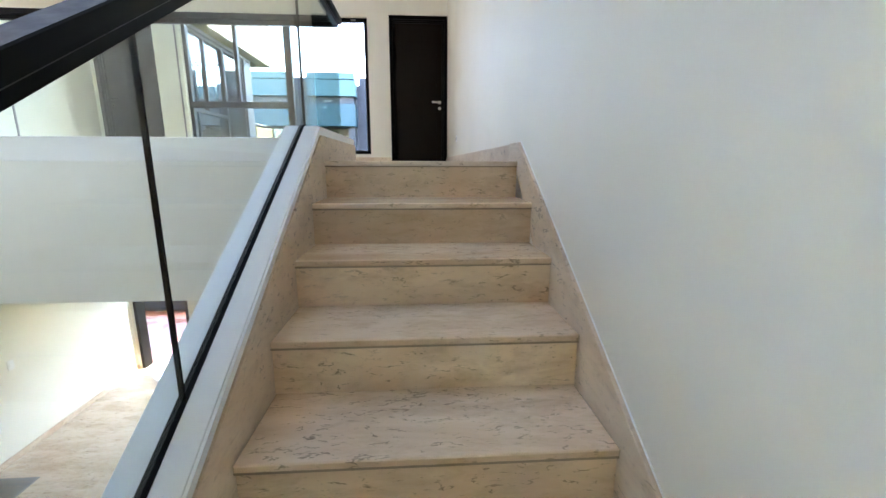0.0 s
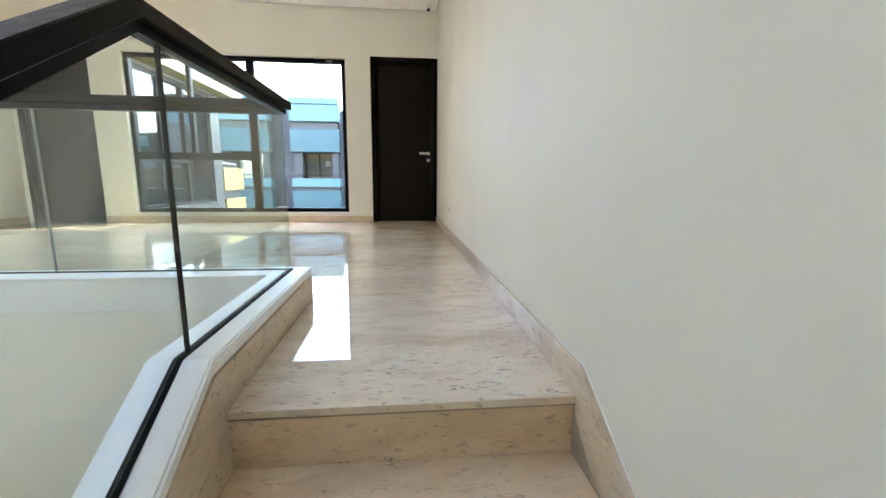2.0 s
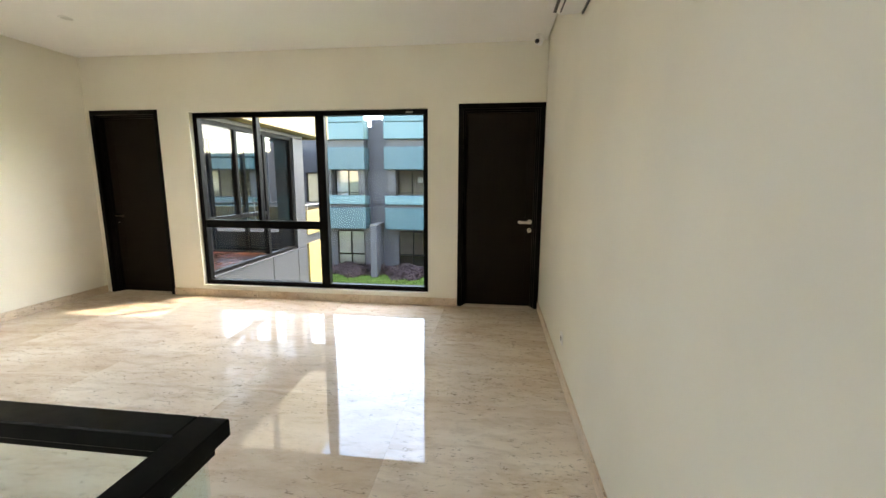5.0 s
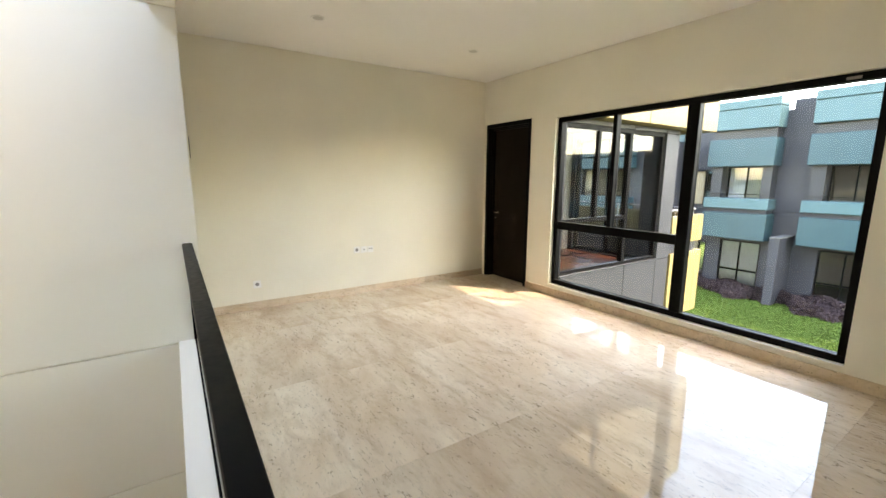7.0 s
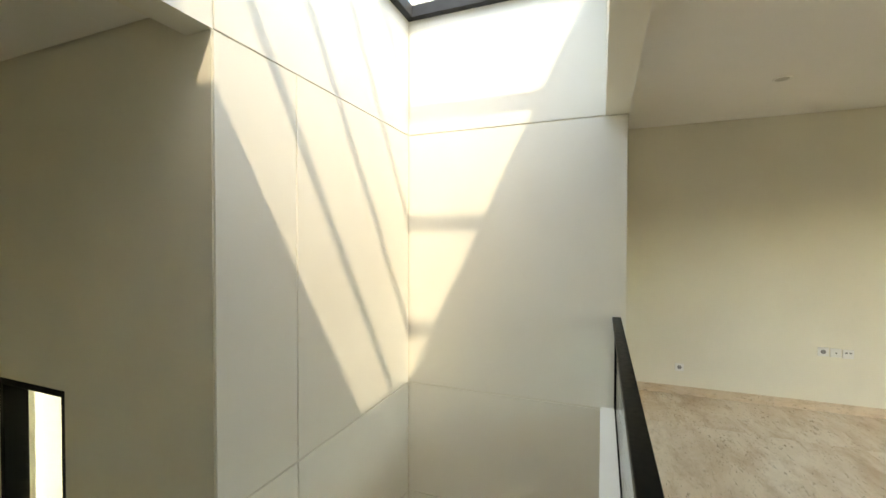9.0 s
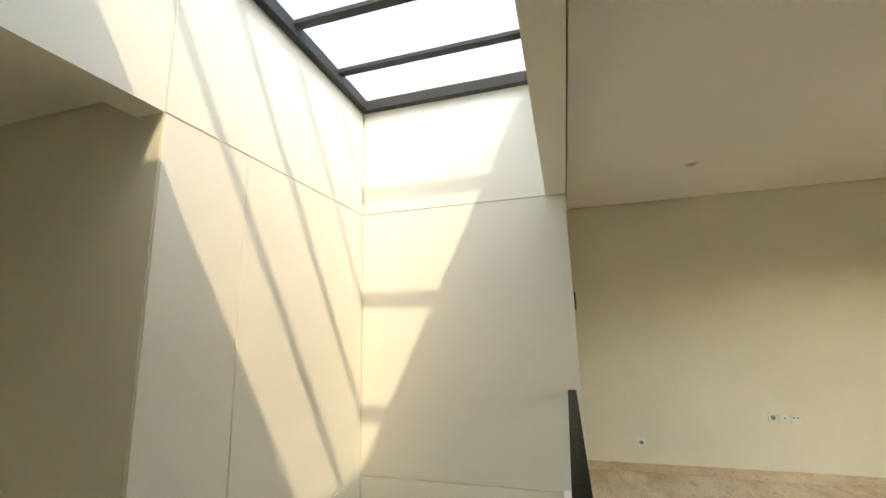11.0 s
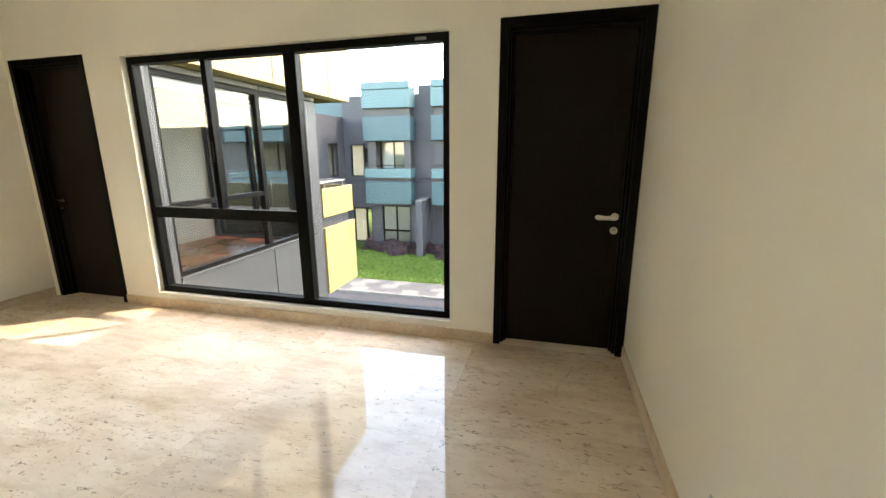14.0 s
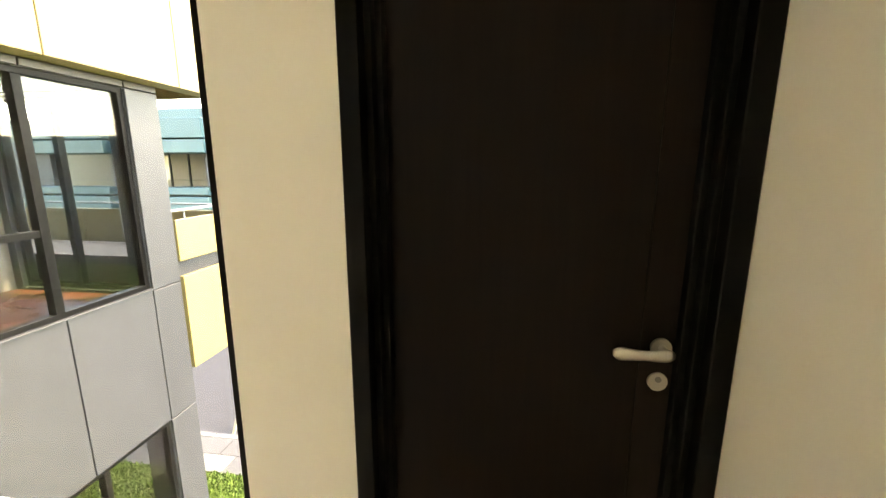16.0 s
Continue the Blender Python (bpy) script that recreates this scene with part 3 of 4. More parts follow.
# ---------- doors ----------
def door(name, x0, x1, handle_left, label, fitting, tone):
    top = 2.258
    root = thing(name, ((x0 + x1) / 2, 5.0, 0), label, "door", kind="structure")
    j, face, leaf = 0.052, 4.942, 5.06
    for a, b in ((x0, x0 + j), (x1 - j, x1)):
        boxpart("jamb", (a, face, 0), (b, 5.145, top), JAMB, root, 0.003)
    boxpart("head", (x0 + j, face, top - j), (x1 - j, 5.145, top), JAMB, root, 0.003)
    for k, (inset, y) in enumerate(((0.018, 4.985), (0.034, 5.02))):
        for a, b in ((x0 + j, x0 + j + inset), (x1 - j - inset, x1 - j)):
            boxpart("stop", (a, y, 0), (b, y + 0.033, top - j), JAMB, root, 0.002)
        boxpart("stop", (x0 + j + inset, y, top - j - inset), (x1 - j - inset, y + 0.033, top - j), JAMB, root, 0.002)
    gx = x0 + 0.168 if handle_left else x1 - 0.168
    a, b = x0 + j + 0.004, x1 - j - 0.004
    lf = boxpart("leaf", (a, leaf, 0.0003), (gx - 0.0015, leaf + 0.045, top - j - 0.004), DOOR, root, 0.0015, "near-black stained flush leaf")
    boxpart("leaf_edge_panel", (gx + 0.0015, leaf, 0.0003), (b, leaf + 0.045, top - j - 0.004), DOOR, root, 0.0015)
    boxpart("groove", (gx - 0.0015, leaf + 0.004, 0.0005), (gx + 0.0015, leaf + 0.04, top - j - 0.004), GASKET, root)
    hx = x0 + 0.118 if handle_left else x1 - 0.118
    s = 1 if handle_left else -1
    part("rosette", rod(bmesh.new(), (hx, leaf + 0.001, 0.985), (hx, leaf - 0.010, 0.985), 0.026, n=28), fitting, lf, tone + " rosette", True)
    part("spindle", rod(bmesh.new(), (hx, leaf - 0.006, 0.985), (hx, leaf - 0.05, 0.985), 0.010, n=18), fitting, lf, tone + " spindle", True)
    bm = bmesh.new()                       # the lever: a bar that narrows and swells towards its tip
    prev = None
    for i in range(15):
        t = i / 14
        hgt = 0.0195 - 0.0055 * math.sin(math.pi * min(1, t * 1.1)) + (0.001 if t < 0.3 else 0)
        if i in (0, 14):
            hgt *= 0.45
        elif i in (1, 13):
            hgt *= 0.85
        cx, cy, cz = hx - s * 0.016 + s * t * 0.146, leaf - 0.05, 0.985 - 0.004 * math.sin(math.pi * t)
        ring = [bm.verts.new((cx, cy + 0.007 * math.cos(q), cz + hgt * math.sin(q))) for q in [k * math.tau / 12 for k in range(12)]]
        if prev:
            for k in range(12):
                bm.faces.new((prev[k], prev[(k + 1) % 12], ring[(k + 1) % 12], ring[k]))
        else:
            bm.faces.new(ring)
        prev = ring
    bm.faces.new(prev[::-1])
    part("lever", bm, fitting, lf, "curved " + tone + " lever", True)
    part("key_rosette", rod(bmesh.new(), (hx, leaf + 0.001, 0.889), (hx, leaf - 0.008, 0.889), 0.025, n=28), fitting, lf, tone + " key rosette", True)
    part("cylinder", rod(bmesh.new(), (hx, leaf - 0.007, 0.897), (hx, leaf - 0.011, 0.897), 0.008, n=16), GREYP, lf, "key cylinder", True)
    return root


door("door_1", DOOR_R[0], DOOR_R[1], False, "closed near-black wooden door with a satin steel lever", STEEL, "satin steel")
door("door_2", DOOR_L[0], DOOR_L[1], True, "closed near-black wooden door with a dark metal lever", DARKSTEEL, "dark metal")

# the dark casing of the doorway on the half landing and of the lower doorways
def casing(name, axis, at, depth, u0, u1, z0, z1, label):
    base = (at, (u0 + u1) / 2, z0) if axis == "x" else ((u0 + u1) / 2, at, z0)
    root = thing(name, base, label, "door frame", kind="structure")
    for a, b, c, d in ((u0, u0 + 0.05, z0, z1), (u1 - 0.05, u1, z0, z1), (u0 + 0.05, u1 - 0.05, z1 - 0.05, z1)):
        lo, hi = ((at, a, c), (at + depth, b, d)) if axis == "x" else ((a, at, c), (b, at + depth, d))
        boxpart("jamb", lo, hi, JAMB, root, 0.003)
    return root


casing("door_frame_landing", "x", -2.079, -0.14, -3.13, -2.33, MID, 0.65, "black wooden frame of an open doorway")
casing("door_frame_lower", "y", NORTH - 0.008, 0.21, -5.42, -4.515, LOW, LOW + 2.25, "black wooden frame of an open doorway")
casing("door_frame_hall", "x", WEST + 0.008, -0.21, 1.5, 2.38, LOW, LOW + 2.25, "black wooden frame in the lower hall")
dh = thing("door_3", (WEST - 0.1, 1.94, LOW), "closed near-black door in the lower hall", "door", kind="structure")
boxpart("leaf", (WEST - 0.16, 1.55, LOW + 0.004), (WEST - 0.115, 2.33, LOW + 2.2), DOOR, dh, 0.002)
# small room behind the landing doorway
bm = bmesh.new()
cube(bm, (-4.2, -3.9, MID - 0.1), (-2.275, -1.3, MID))
cube(bm, (-4.2, -3.9, MID), (-4.1, -1.3, 0.82))
cube(bm, (-4.1, -3.9, MID), (-2.275, -3.8, 0.95))
cube(bm, (-4.1, -1.4, MID), (-2.275, -1.3, 0.95))
cube(bm, (-4.2, -3.9, 0.95), (-2.275, -1.3, 1.05))
solid("closet_room", bm, WALL, "small white room behind the landing doorway", "room")

# ---------- skirting boards ----------
bb = thing("baseboard", (-2.7, NORTH, 0), "cream marble skirting boards round the room", "skirting", kind="structure")
H, T = 0.09, 0.014
boxpart("board", (-T, 0.2, -0.01), (0, NORTH - 0.012, H), SKIRT, bb, 0.002)
for a, b in ((-4.515, -3.4), (-3.4, -2.1), (-2.1, -0.925)):
    boxpart("board", (a + 0.001, NORTH - T, -0.01), (b - 0.001, NORTH, H), SKIRT, bb, 0.002)
for a, b in ((1.12, 2.5), (2.5, 3.9), (3.9, 4.936)):
    boxpart("board", (WEST, a + 0.001, -0.01), (WEST + T, b - 0.001, H), SKIRT, bb, 0.002)
boxpart("board", (WEST + T, 1.105, -0.01), (VOIDW - 0.002, 1.105 + T, H), SKIRT, bb, 0.002)
bl2 = thing("baseboard_lower", (WEST, 3.5, LOW), "pale skirting boards of the lower hall", "skirting", kind="structure")
boxpart("board", (WEST, 2.39, LOW), (WEST + T, NORTH, LOW + 0.09), SKIRT, bl2, 0.002)
boxpart("board", (-4.515, NORTH - T, LOW), (0, NORTH, LOW + 0.09), SKIRT, bl2, 0.002)

# ---------- small fittings ----------
def plate(bm, axis, c, w, h, t):
    """A wall plate centred at c; axis '+x' stands on a wall facing +x, '-x' on one facing -x."""
    s = 1 if axis == "+x" else -1
    return cube(bm, (c[0], c[1] - w / 2, c[2] - h / 2), (c[0] + s * t, c[1] + w / 2, c[2] + h / 2), 0.003)


def socket(y, z, kind, wall="+x"):
    x, s = (WEST, 1) if wall == "+x" else (0.0, -1)
    names = {"power": ("wall_socket", "square white round-pin wall socket above the skirting"),
             "aerial": ("aerial_socket", "square white aerial socket with one pin"),
             "data": ("data_socket", "square white data socket with two ports")}
    root = thing(names[kind][0], (x, y, z), names[kind][1], "socket", "wall sockets")
    pl = part("plate", plate(bmesh.new(), wall, (x, y, z), 0.084, 0.084, 0.009), PLASTIC, root)
    if kind == "power":
        part("well", rod(bmesh.new(), (x + s * 0.0085, y, z), (x + s * 0.0105, y, z), 0.021, n=24), GREYP, pl, "round grey socket well", True)
        for d in (-0.0095, 0.0095):
            part("pin_hole", rod(bmesh.new(), (x + s * 0.0095, y + d, z), (x + s * 0.0115, y + d, z), 0.0035, n=10), DARKP, pl)
    elif kind == "aerial":
        part("pin", rod(bmesh.new(), (x + s * 0.0085, y, z), (x + s * 0.016, y, z), 0.006, n=14), DARKP, pl, "dark aerial pin", True)
    else:
        for d in (-0.016, 0.016):
            boxpart("port", (x + s * 0.0085, y + d - 0.009, z + 0.004), (x + s * 0.0105, y + d + 0.009, z + 0.018), GREYP, pl)
    return root


socket(1.676, 0.29, "power")
socket(2.88, 0.575, "power")
socket(2.975, 0.572, "aerial")
socket(3.067, 0.568, "data")
socket(3.31, 0.30, "power", "-x")


def switch(y, z, rockers):
    root = thing("light_switch", (0, y, z), "flat white light switch plate with thin rocker lines", "light switch", "light switches")
    pl = part("plate", plate(bmesh.new(), "-x", (0, y, z), 0.086, 0.12, 0.010), PLASTIC, root)
    for k in range(rockers):
        h = 0.078 / rockers
        zz = z + 0.012 - 0.039 + (k + 0.5) * h
        boxpart("rocker", (-0.0095, y - 0.028, zz - h / 2 + 0.001), (-0.0125, y + 0.028, zz + h / 2 - 0.001), PLASTIC, pl, 0.001)
    boxpart("printed_mark", (-0.0095, y - 0.026, z - 0.052), (-0.0104, y + 0.026, z - 0.046), REDINK, pl, label="faint reddish printed mark")
    return root


def hall_switch(y, z):
    root = thing("light_switch", (WEST, y, z), "small white light switch plate on the lower hall wall", "light switch", "light switches")
    pl = part("plate", plate(bmesh.new(), "+x", (WEST, y, z), 0.086, 0.12, 0.010), PLASTIC, root)
    boxpart("rocker", (WEST + 0.0095, y - 0.028, z - 0.04), (WEST + 0.0125, y + 0.028, z + 0.04), PLASTIC, pl, 0.001)


hall_switch(2.83, LOW + 1.18)
switch(0.33, 1.293, 3)
switch(0.236, 1.293, 2)
tp = thing("thermostat", (-4.9, 1.105, 1.66), "small black wall controller on the core wall", "controller")
tpb = boxpart("body", (-4.95, 1.105, 1.66), (-4.86, 1.128, 1.84), DARKP, tp, 0.004)
boxpart("display", (-4.935, 1.1275, 1.75), (-4.875, 1.1295, 1.82), GREYP, tpb, 0.001)


def downlight(x, y):
    root = thing("downlight", (x, y, CEIL_Z), "round recessed white ceiling downlight, switched off", "downlight", "ceiling downlights")
    bm = bmesh.new()
    for r0, r1, z0, z1 in ((0.062, 0.058, 0.0, -0.007), (0.058, 0.046, -0.007, -0.004), (0.046, 0.044, -0.004, 0.002)):
        a = [bm.verts.new((x + r0 * math.cos(q), y + r0 * math.sin(q), CEIL_Z + z0)) for q in [k * math.tau / 32 for k in range(32)]]
        b = [bm.verts.new((x + r1 * math.cos(q), y + r1 * math.sin(q), CEIL_Z + z1)) for q in [k * math.tau / 32 for k in range(32)]]
        for k in range(32):
            bm.faces.new((a[k], a[(k + 1) % 32], b[(k + 1) % 32], b[k]))
    part("trim_ring", bm, PLASTIC, root, "white trim ring", True)
    part("lens", rod(bmesh.new(), (x, y, CEIL_Z - 0.0005), (x, y, CEIL_Z - 0.003), 0.046, n=32), LENS, root, "frosted lens")


for y in (2.16, 3.86):
    downlight(-4.355, y)

cc = thing("security_camera", (-0.12, 4.755, CEIL_Z), "small white dome security camera under the ceiling", "security camera")
part("base", rod(bmesh.new(), (-0.12, 4.755, CEIL_Z), (-0.12, 4.755, CEIL_Z - 0.014), 0.045, 0.043, n=24), PLASTIC, cc, "", True)
part("stem", rod(bmesh.new(), (-0.12, 4.755, CEIL_Z - 0.012), (-0.12, 4.755, CEIL_Z - 0.05), 0.034, 0.032, n=24), PLASTIC, cc, "", True)
bm = bmesh.new()
bmesh.ops.create_uvsphere(bm, u_segments=20, v_segments=12, radius=0.04, matrix=Matrix.Translation((-0.12, 4.75, CEIL_Z - 0.062)))
hd = part("head", bm, PLASTIC, cc, "", True)
part("lens", rod(bmesh.new(), (-0.138, 4.726, CEIL_Z - 0.068), (-0.150, 4.712, CEIL_Z - 0.074), 0.023, 0.019, n=18), DARKP, hd, "dark camera lens", True)

ac = thing("air_conditioner", (0, 2.8, 2.46), "white wall-mounted split air conditioner with a dark outlet slot", "air conditioner")
o = [(-0.0, 2.47), (-0.13, 2.46), (-0.195, 2.485), (-0.215, 2.54), (-0.205, 2.745), (-0.18, 2.765), (0.0, 2.765)]
bm = bmesh.new()
prism(bm, [(x, z) for x, z in o], "y", 2.38, 3.2, 0.006)
acb = part("body", bm, PLASTIC, ac)
boxpart("outlet", (-0.185, 2.43, 2.462), (-0.135, 3.16, 2.474), DARKP, acb, 0.002, "dark air outlet slot")
boxpart("flap", (-0.17, 2.44, 2.452), (-0.15, 3.15, 2.458), PLASTIC, acb, 0.002)
boxpart("wall_bracket", (-0.012, 2.4, 2.455), (-0.002, 3.18, 2.47), DARKP, ac)
rm = tagged(solid("door_mat", cube(bmesh.new(), (-5.45, 1.45, LOW + 0.001), (-4.93, 2.33, LOW + 0.016), 0.004), GREYP, "dark grey mat before the lower door", "mat"), kind="")
del rm["kind"]

# ---------- the neighbouring wing, seen through the window ----------
GROUND = -3.75
wg = thing("wing_building", (-6.9, 6.7, GROUND), "grey and pale yellow panelled wing with black windows", "building")
XF = -4.28
WY0, WY1, WZ0, WZ1 = 5.36, 7.79, 0.14, 2.215
part("wall", pierced(bmesh.new(), "x", XF - 0.22, 0.19, 5.152, 8.19, GROUND, 2.4,
     [(WY0, WY1, WZ0, WZ1), (5.36, WY1, -3.3, -1.455)]), SLATE, wg)
part("wall", pierced(bmesh.new(), "y", 8.0, 0.18, -9.2, XF - 0.22, GROUND, 2.4,
     [(-6.25, -4.75, 0.02, 2.25), (-8.4, -4.9, -3.3, -1.455)]), SLATE, wg)
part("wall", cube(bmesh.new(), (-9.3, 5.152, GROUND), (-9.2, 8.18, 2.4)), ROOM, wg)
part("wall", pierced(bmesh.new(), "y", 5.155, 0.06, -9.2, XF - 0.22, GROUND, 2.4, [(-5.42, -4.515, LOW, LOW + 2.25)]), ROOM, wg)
part("ceiling", cube(bmesh.new(), (-9.2, 5.215, 2.4), (XF - 0.22, 8.0, 2.5)), CEIL, wg)
part("ceiling", cube(bmesh.new(), (-9.2, 5.215, -0.9), (XF - 0.22, 8.0, -0.05)), CEIL, wg)
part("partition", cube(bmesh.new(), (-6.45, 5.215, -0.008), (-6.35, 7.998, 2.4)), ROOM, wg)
# grey cladding panels, proud of the wall, with open joints
e = 0.006
for y0, y1, z0, z1 in ((5.152, WY0, -1.45, 2.29), (WY0, 6.88, -1.45, WZ0), (6.88, WY1, -1.45, WZ0), (WY1, 8.19, WZ0 - 0.02, 2.215), (WY1, 8.19, -1.45, WZ0 - 0.02),
                       (WY1, 8.19, GROUND, -1.45), (WY0, 6.88, WZ1, 2.29), (6.88, WY1, WZ1, 2.29), (WY1, 8.19, WZ1, 2.29), (5.152, WY1, GROUND, -3.3)):
    boxpart("panel", (XF - 0.03, y0 + e, z0 + e), (XF, y1 - e, z1 - e), GREYC, wg, 0.004)
for x0, x1 in ((-9.2, -6.8), (-6.8, XF - 0.03)):
    boxpart("panel", (x0 + e, 8.18, -1.0), (x1 - e, 8.2, -0.02), GREYC, wg, 0.004)
boxpart("sill", (XF - 0.03, WY0 - 0.004, WZ0 - 0.012), (XF + 0.018, WY1 + 0.004, WZ0 + 0.004), GREYC, wg, 0.002)
# yellow volumes: the storey above, the balcony parapet and the box below it
for y0, y1 in ((5.152, 6.9), (6.9, 8.27), (8.27, 8.93)):
    boxpart("yellow_panel", (XF - 0.02, y0 + 0.004, 2.29), (-4.06, y1 - 0.004, 4.3), YELLOW, wg, 0.005)
boxpart("yellow_panel", (-9.2, 8.93, 2.29), (-4.064, 8.96, 4.3), YELLOW, wg, 0.005)
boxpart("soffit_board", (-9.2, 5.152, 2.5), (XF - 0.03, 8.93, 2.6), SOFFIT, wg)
boxpart("upper_core", (-9.2, 5.152, 2.6), (XF - 0.03, 8.93, 4.29), SLATE, wg)
for y0, y1 in ((8.205, 9.09), (9.09, 9.29)):
    boxpart("yellow_panel", (XF - 0.03, y0, 0.352), (XF + 0.012, y1 - 0.005, 0.84), YELLOW, wg, 0.004)
    boxpart("yellow_panel", (XF - 0.03, y0, -1.0), (XF + 0.03, y1 - 0.005, 0.17), YELLOW, wg, 0.004)
for x0, x1 in ((-9.2, -6.7), (-6.7, XF - 0.032)):
    boxpart("yellow_panel", (x0, 9.255, 0.352), (x1 - 0.005, 9.285, 0.84), YELLOW, wg, 0.004)
    boxpart("yellow_panel", (x0, 9.255, -1.0), (x1 - 0.005, 9.285, 0.17), YELLOW, wg, 0.004)
boxpart("balcony_slab", (-9.2, 8.205, -0.98), (XF - 0.032, 9.25, 0.15), SLATE, wg)
boxpart("balcony_band", (-9.2, 8.205, 0.152), (XF - 0.07, 9.22, 0.35), GREYC, wg)
boxpart("balcony_deck", (-9.2, 8.205, 0.352), (XF - 0.25, 9.05, 0.39), PAVER2, wg)
for lo, hi in (((XF - 0.14, 8.23, 0.92), (XF - 0.10, 9.22, 0.945)), ((-9.2, 9.17, 0.92), (XF - 0.14, 9.21, 0.945))):
    boxpart("parapet_rail", lo, hi, GREYP, wg, 0.003)
for x, y in ((XF - 0.12, 8.5), (XF - 0.12, 9.15), (-6.0, 9.19), (-8.0, 9.19)):
    part("rail_post", rod(bmesh.new(), (x, y, 0.39), (x, y, 0.93), 0.012, n=10), GREYP, wg)
window("window_2", "x", XF - 0.035, -0.08, WY0 + 0.003, WY1 - 0.003, WZ0 + 0.003, WZ1 - 0.003,
       [("u", 6.11, 0.93, 2.16, 0.05), ("u", 6.87, 0.19, 2.16, 0.075), ("z", 0.90, 5.41, 6.84, 0.06)],
       [(5.4, 6.85, 0.18, 0.88, -0.045), (5.4, 6.11, 0.92, 2.17, -0.03), (6.1, 6.85, 0.92, 2.17, -0.05), (6.89, 7.75, 0.18, 2.17, -0.045)],
       "black framed window of the neighbouring wing", 0.05, BLACK, WINGPANE)
window("window_3", "x", XF - 0.035, -0.08, 5.363, WY1 - 0.003, -3.297, -1.458,
       [("u", 6.2, -3.25, -1.5, 0.06), ("u", 7.0, -3.25, -1.5, 0.06), ("z", -2.6, 6.23, 7.74, 0.06)],
       [(5.4, 6.18, -3.26, -1.5, -0.045), (6.22, 6.98, -3.26, -1.5, -0.045), (7.02, 7.75, -3.26, -1.5, -0.045)],
       "black framed lower window of the wing", 0.05, BLACK, WINGPANE)
window("window_4", "y", 8.05, 0.08, -6.247, -4.753, 0.023, 2.247,
       [("u", -5.5, 0.07, 2.2, 0.07)],
       [(-6.2, -5.53, 0.07, 2.2, 0.04), (-5.47, -4.8, 0.07, 2.2, 0.04)],
       "black framed balcony doors of the wing", 0.05, BLACK, FARPANE)
window("window_5", "y", 8.05, 0.08, -8.397, -4.903, -3.297, -1.458,
       [("u", -6.6, -3.25, -1.5, 0.07)], [(-8.35, -6.63, -3.25, -1.5, 0.04), (-6.57, -4.95, -3.25, -1.5, 0.04)],
       "black framed lower window of the wing", 0.05, BLACK, WINGPANE)


# ---------- teal building across the lawn ----------
tb = thing("teal_building", (-8, 24, GROUND), "slate grey building with projecting teal balcony boxes", "building")
FY = 22.9
COLS = ((-10.05, -7.5), (-6.42, -3.85), (-2.4, 0.2), (1.3, 3.9))
holes = []
for x0, x1 in COLS:
    holes += [(x0 + 0.55, x1 - 0.45, 0.2, 2.05), (x0 + 0.55, x1 - 0.35, -3.45, -1.36)]
holes += [(-11.25, -10.12, 0.2, 1.9), (-11.25, -10.12, -3.45, -1.5)]
part("wall", pierced(bmesh.new(), "y", FY, 0.3, -11.6, 4.6, GROUND, 4.35, holes), SLATE, tb)
part("roof", cube(bmesh.new(), (-11.6, FY + 0.3, 4.1), (4.6, 34, 4.35)), SLATE, tb)
for x0, x1 in ((-7.35, -6.6), (-3.7, -2.5), (0.3, 1.2)):
    part("roof_upstand", cube(bmesh.new(), (x0, FY + 0.05, 4.352), (x1, FY + 2, 4.75), 0.01), SLATE, tb)
    part("panel_joint", cube(bmesh.new(), (x0 + 0.1, FY - 0.004, 0.10), (x1 - 0.1, FY + 0.001, 0.125)), GASKET, tb)
part("wall", pierced(bmesh.new(), "y", FY, 0.3, 4.6, 24.0, GROUND, 3.0,
     [(x, x + 1.6, z, z + 1.7) for x in (5.6, 9.2, 12.8, 16.4, 20.0) for z in (0.2, -3.3)]), SLATE, tb)
part("roof", cube(bmesh.new(), (4.6, FY + 0.3, 2.8), (24.0, 34, 3.0)), SLATE, tb)
for x in (5.3, 8.9, 12.5, 16.1, 19.7):
    boxpart("teal_box", (x, 22.2, 2.0), (x + 2.2, FY - 0.004, 2.9), TEAL, tb, 0.02)
    boxpart("teal_box", (x, 22.2, -0.9), (x + 2.2, FY - 0.004, 0.1), TEAL, tb, 0.02)
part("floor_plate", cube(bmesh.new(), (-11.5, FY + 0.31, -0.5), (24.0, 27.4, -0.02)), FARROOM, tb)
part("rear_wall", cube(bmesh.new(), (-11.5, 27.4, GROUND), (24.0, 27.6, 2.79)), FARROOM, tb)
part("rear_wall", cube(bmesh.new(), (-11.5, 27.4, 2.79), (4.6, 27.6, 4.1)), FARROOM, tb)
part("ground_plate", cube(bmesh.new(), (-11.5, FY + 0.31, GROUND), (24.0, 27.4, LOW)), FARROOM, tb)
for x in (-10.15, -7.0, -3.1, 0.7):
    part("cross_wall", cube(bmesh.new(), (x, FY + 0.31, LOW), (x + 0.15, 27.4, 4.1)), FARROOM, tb)


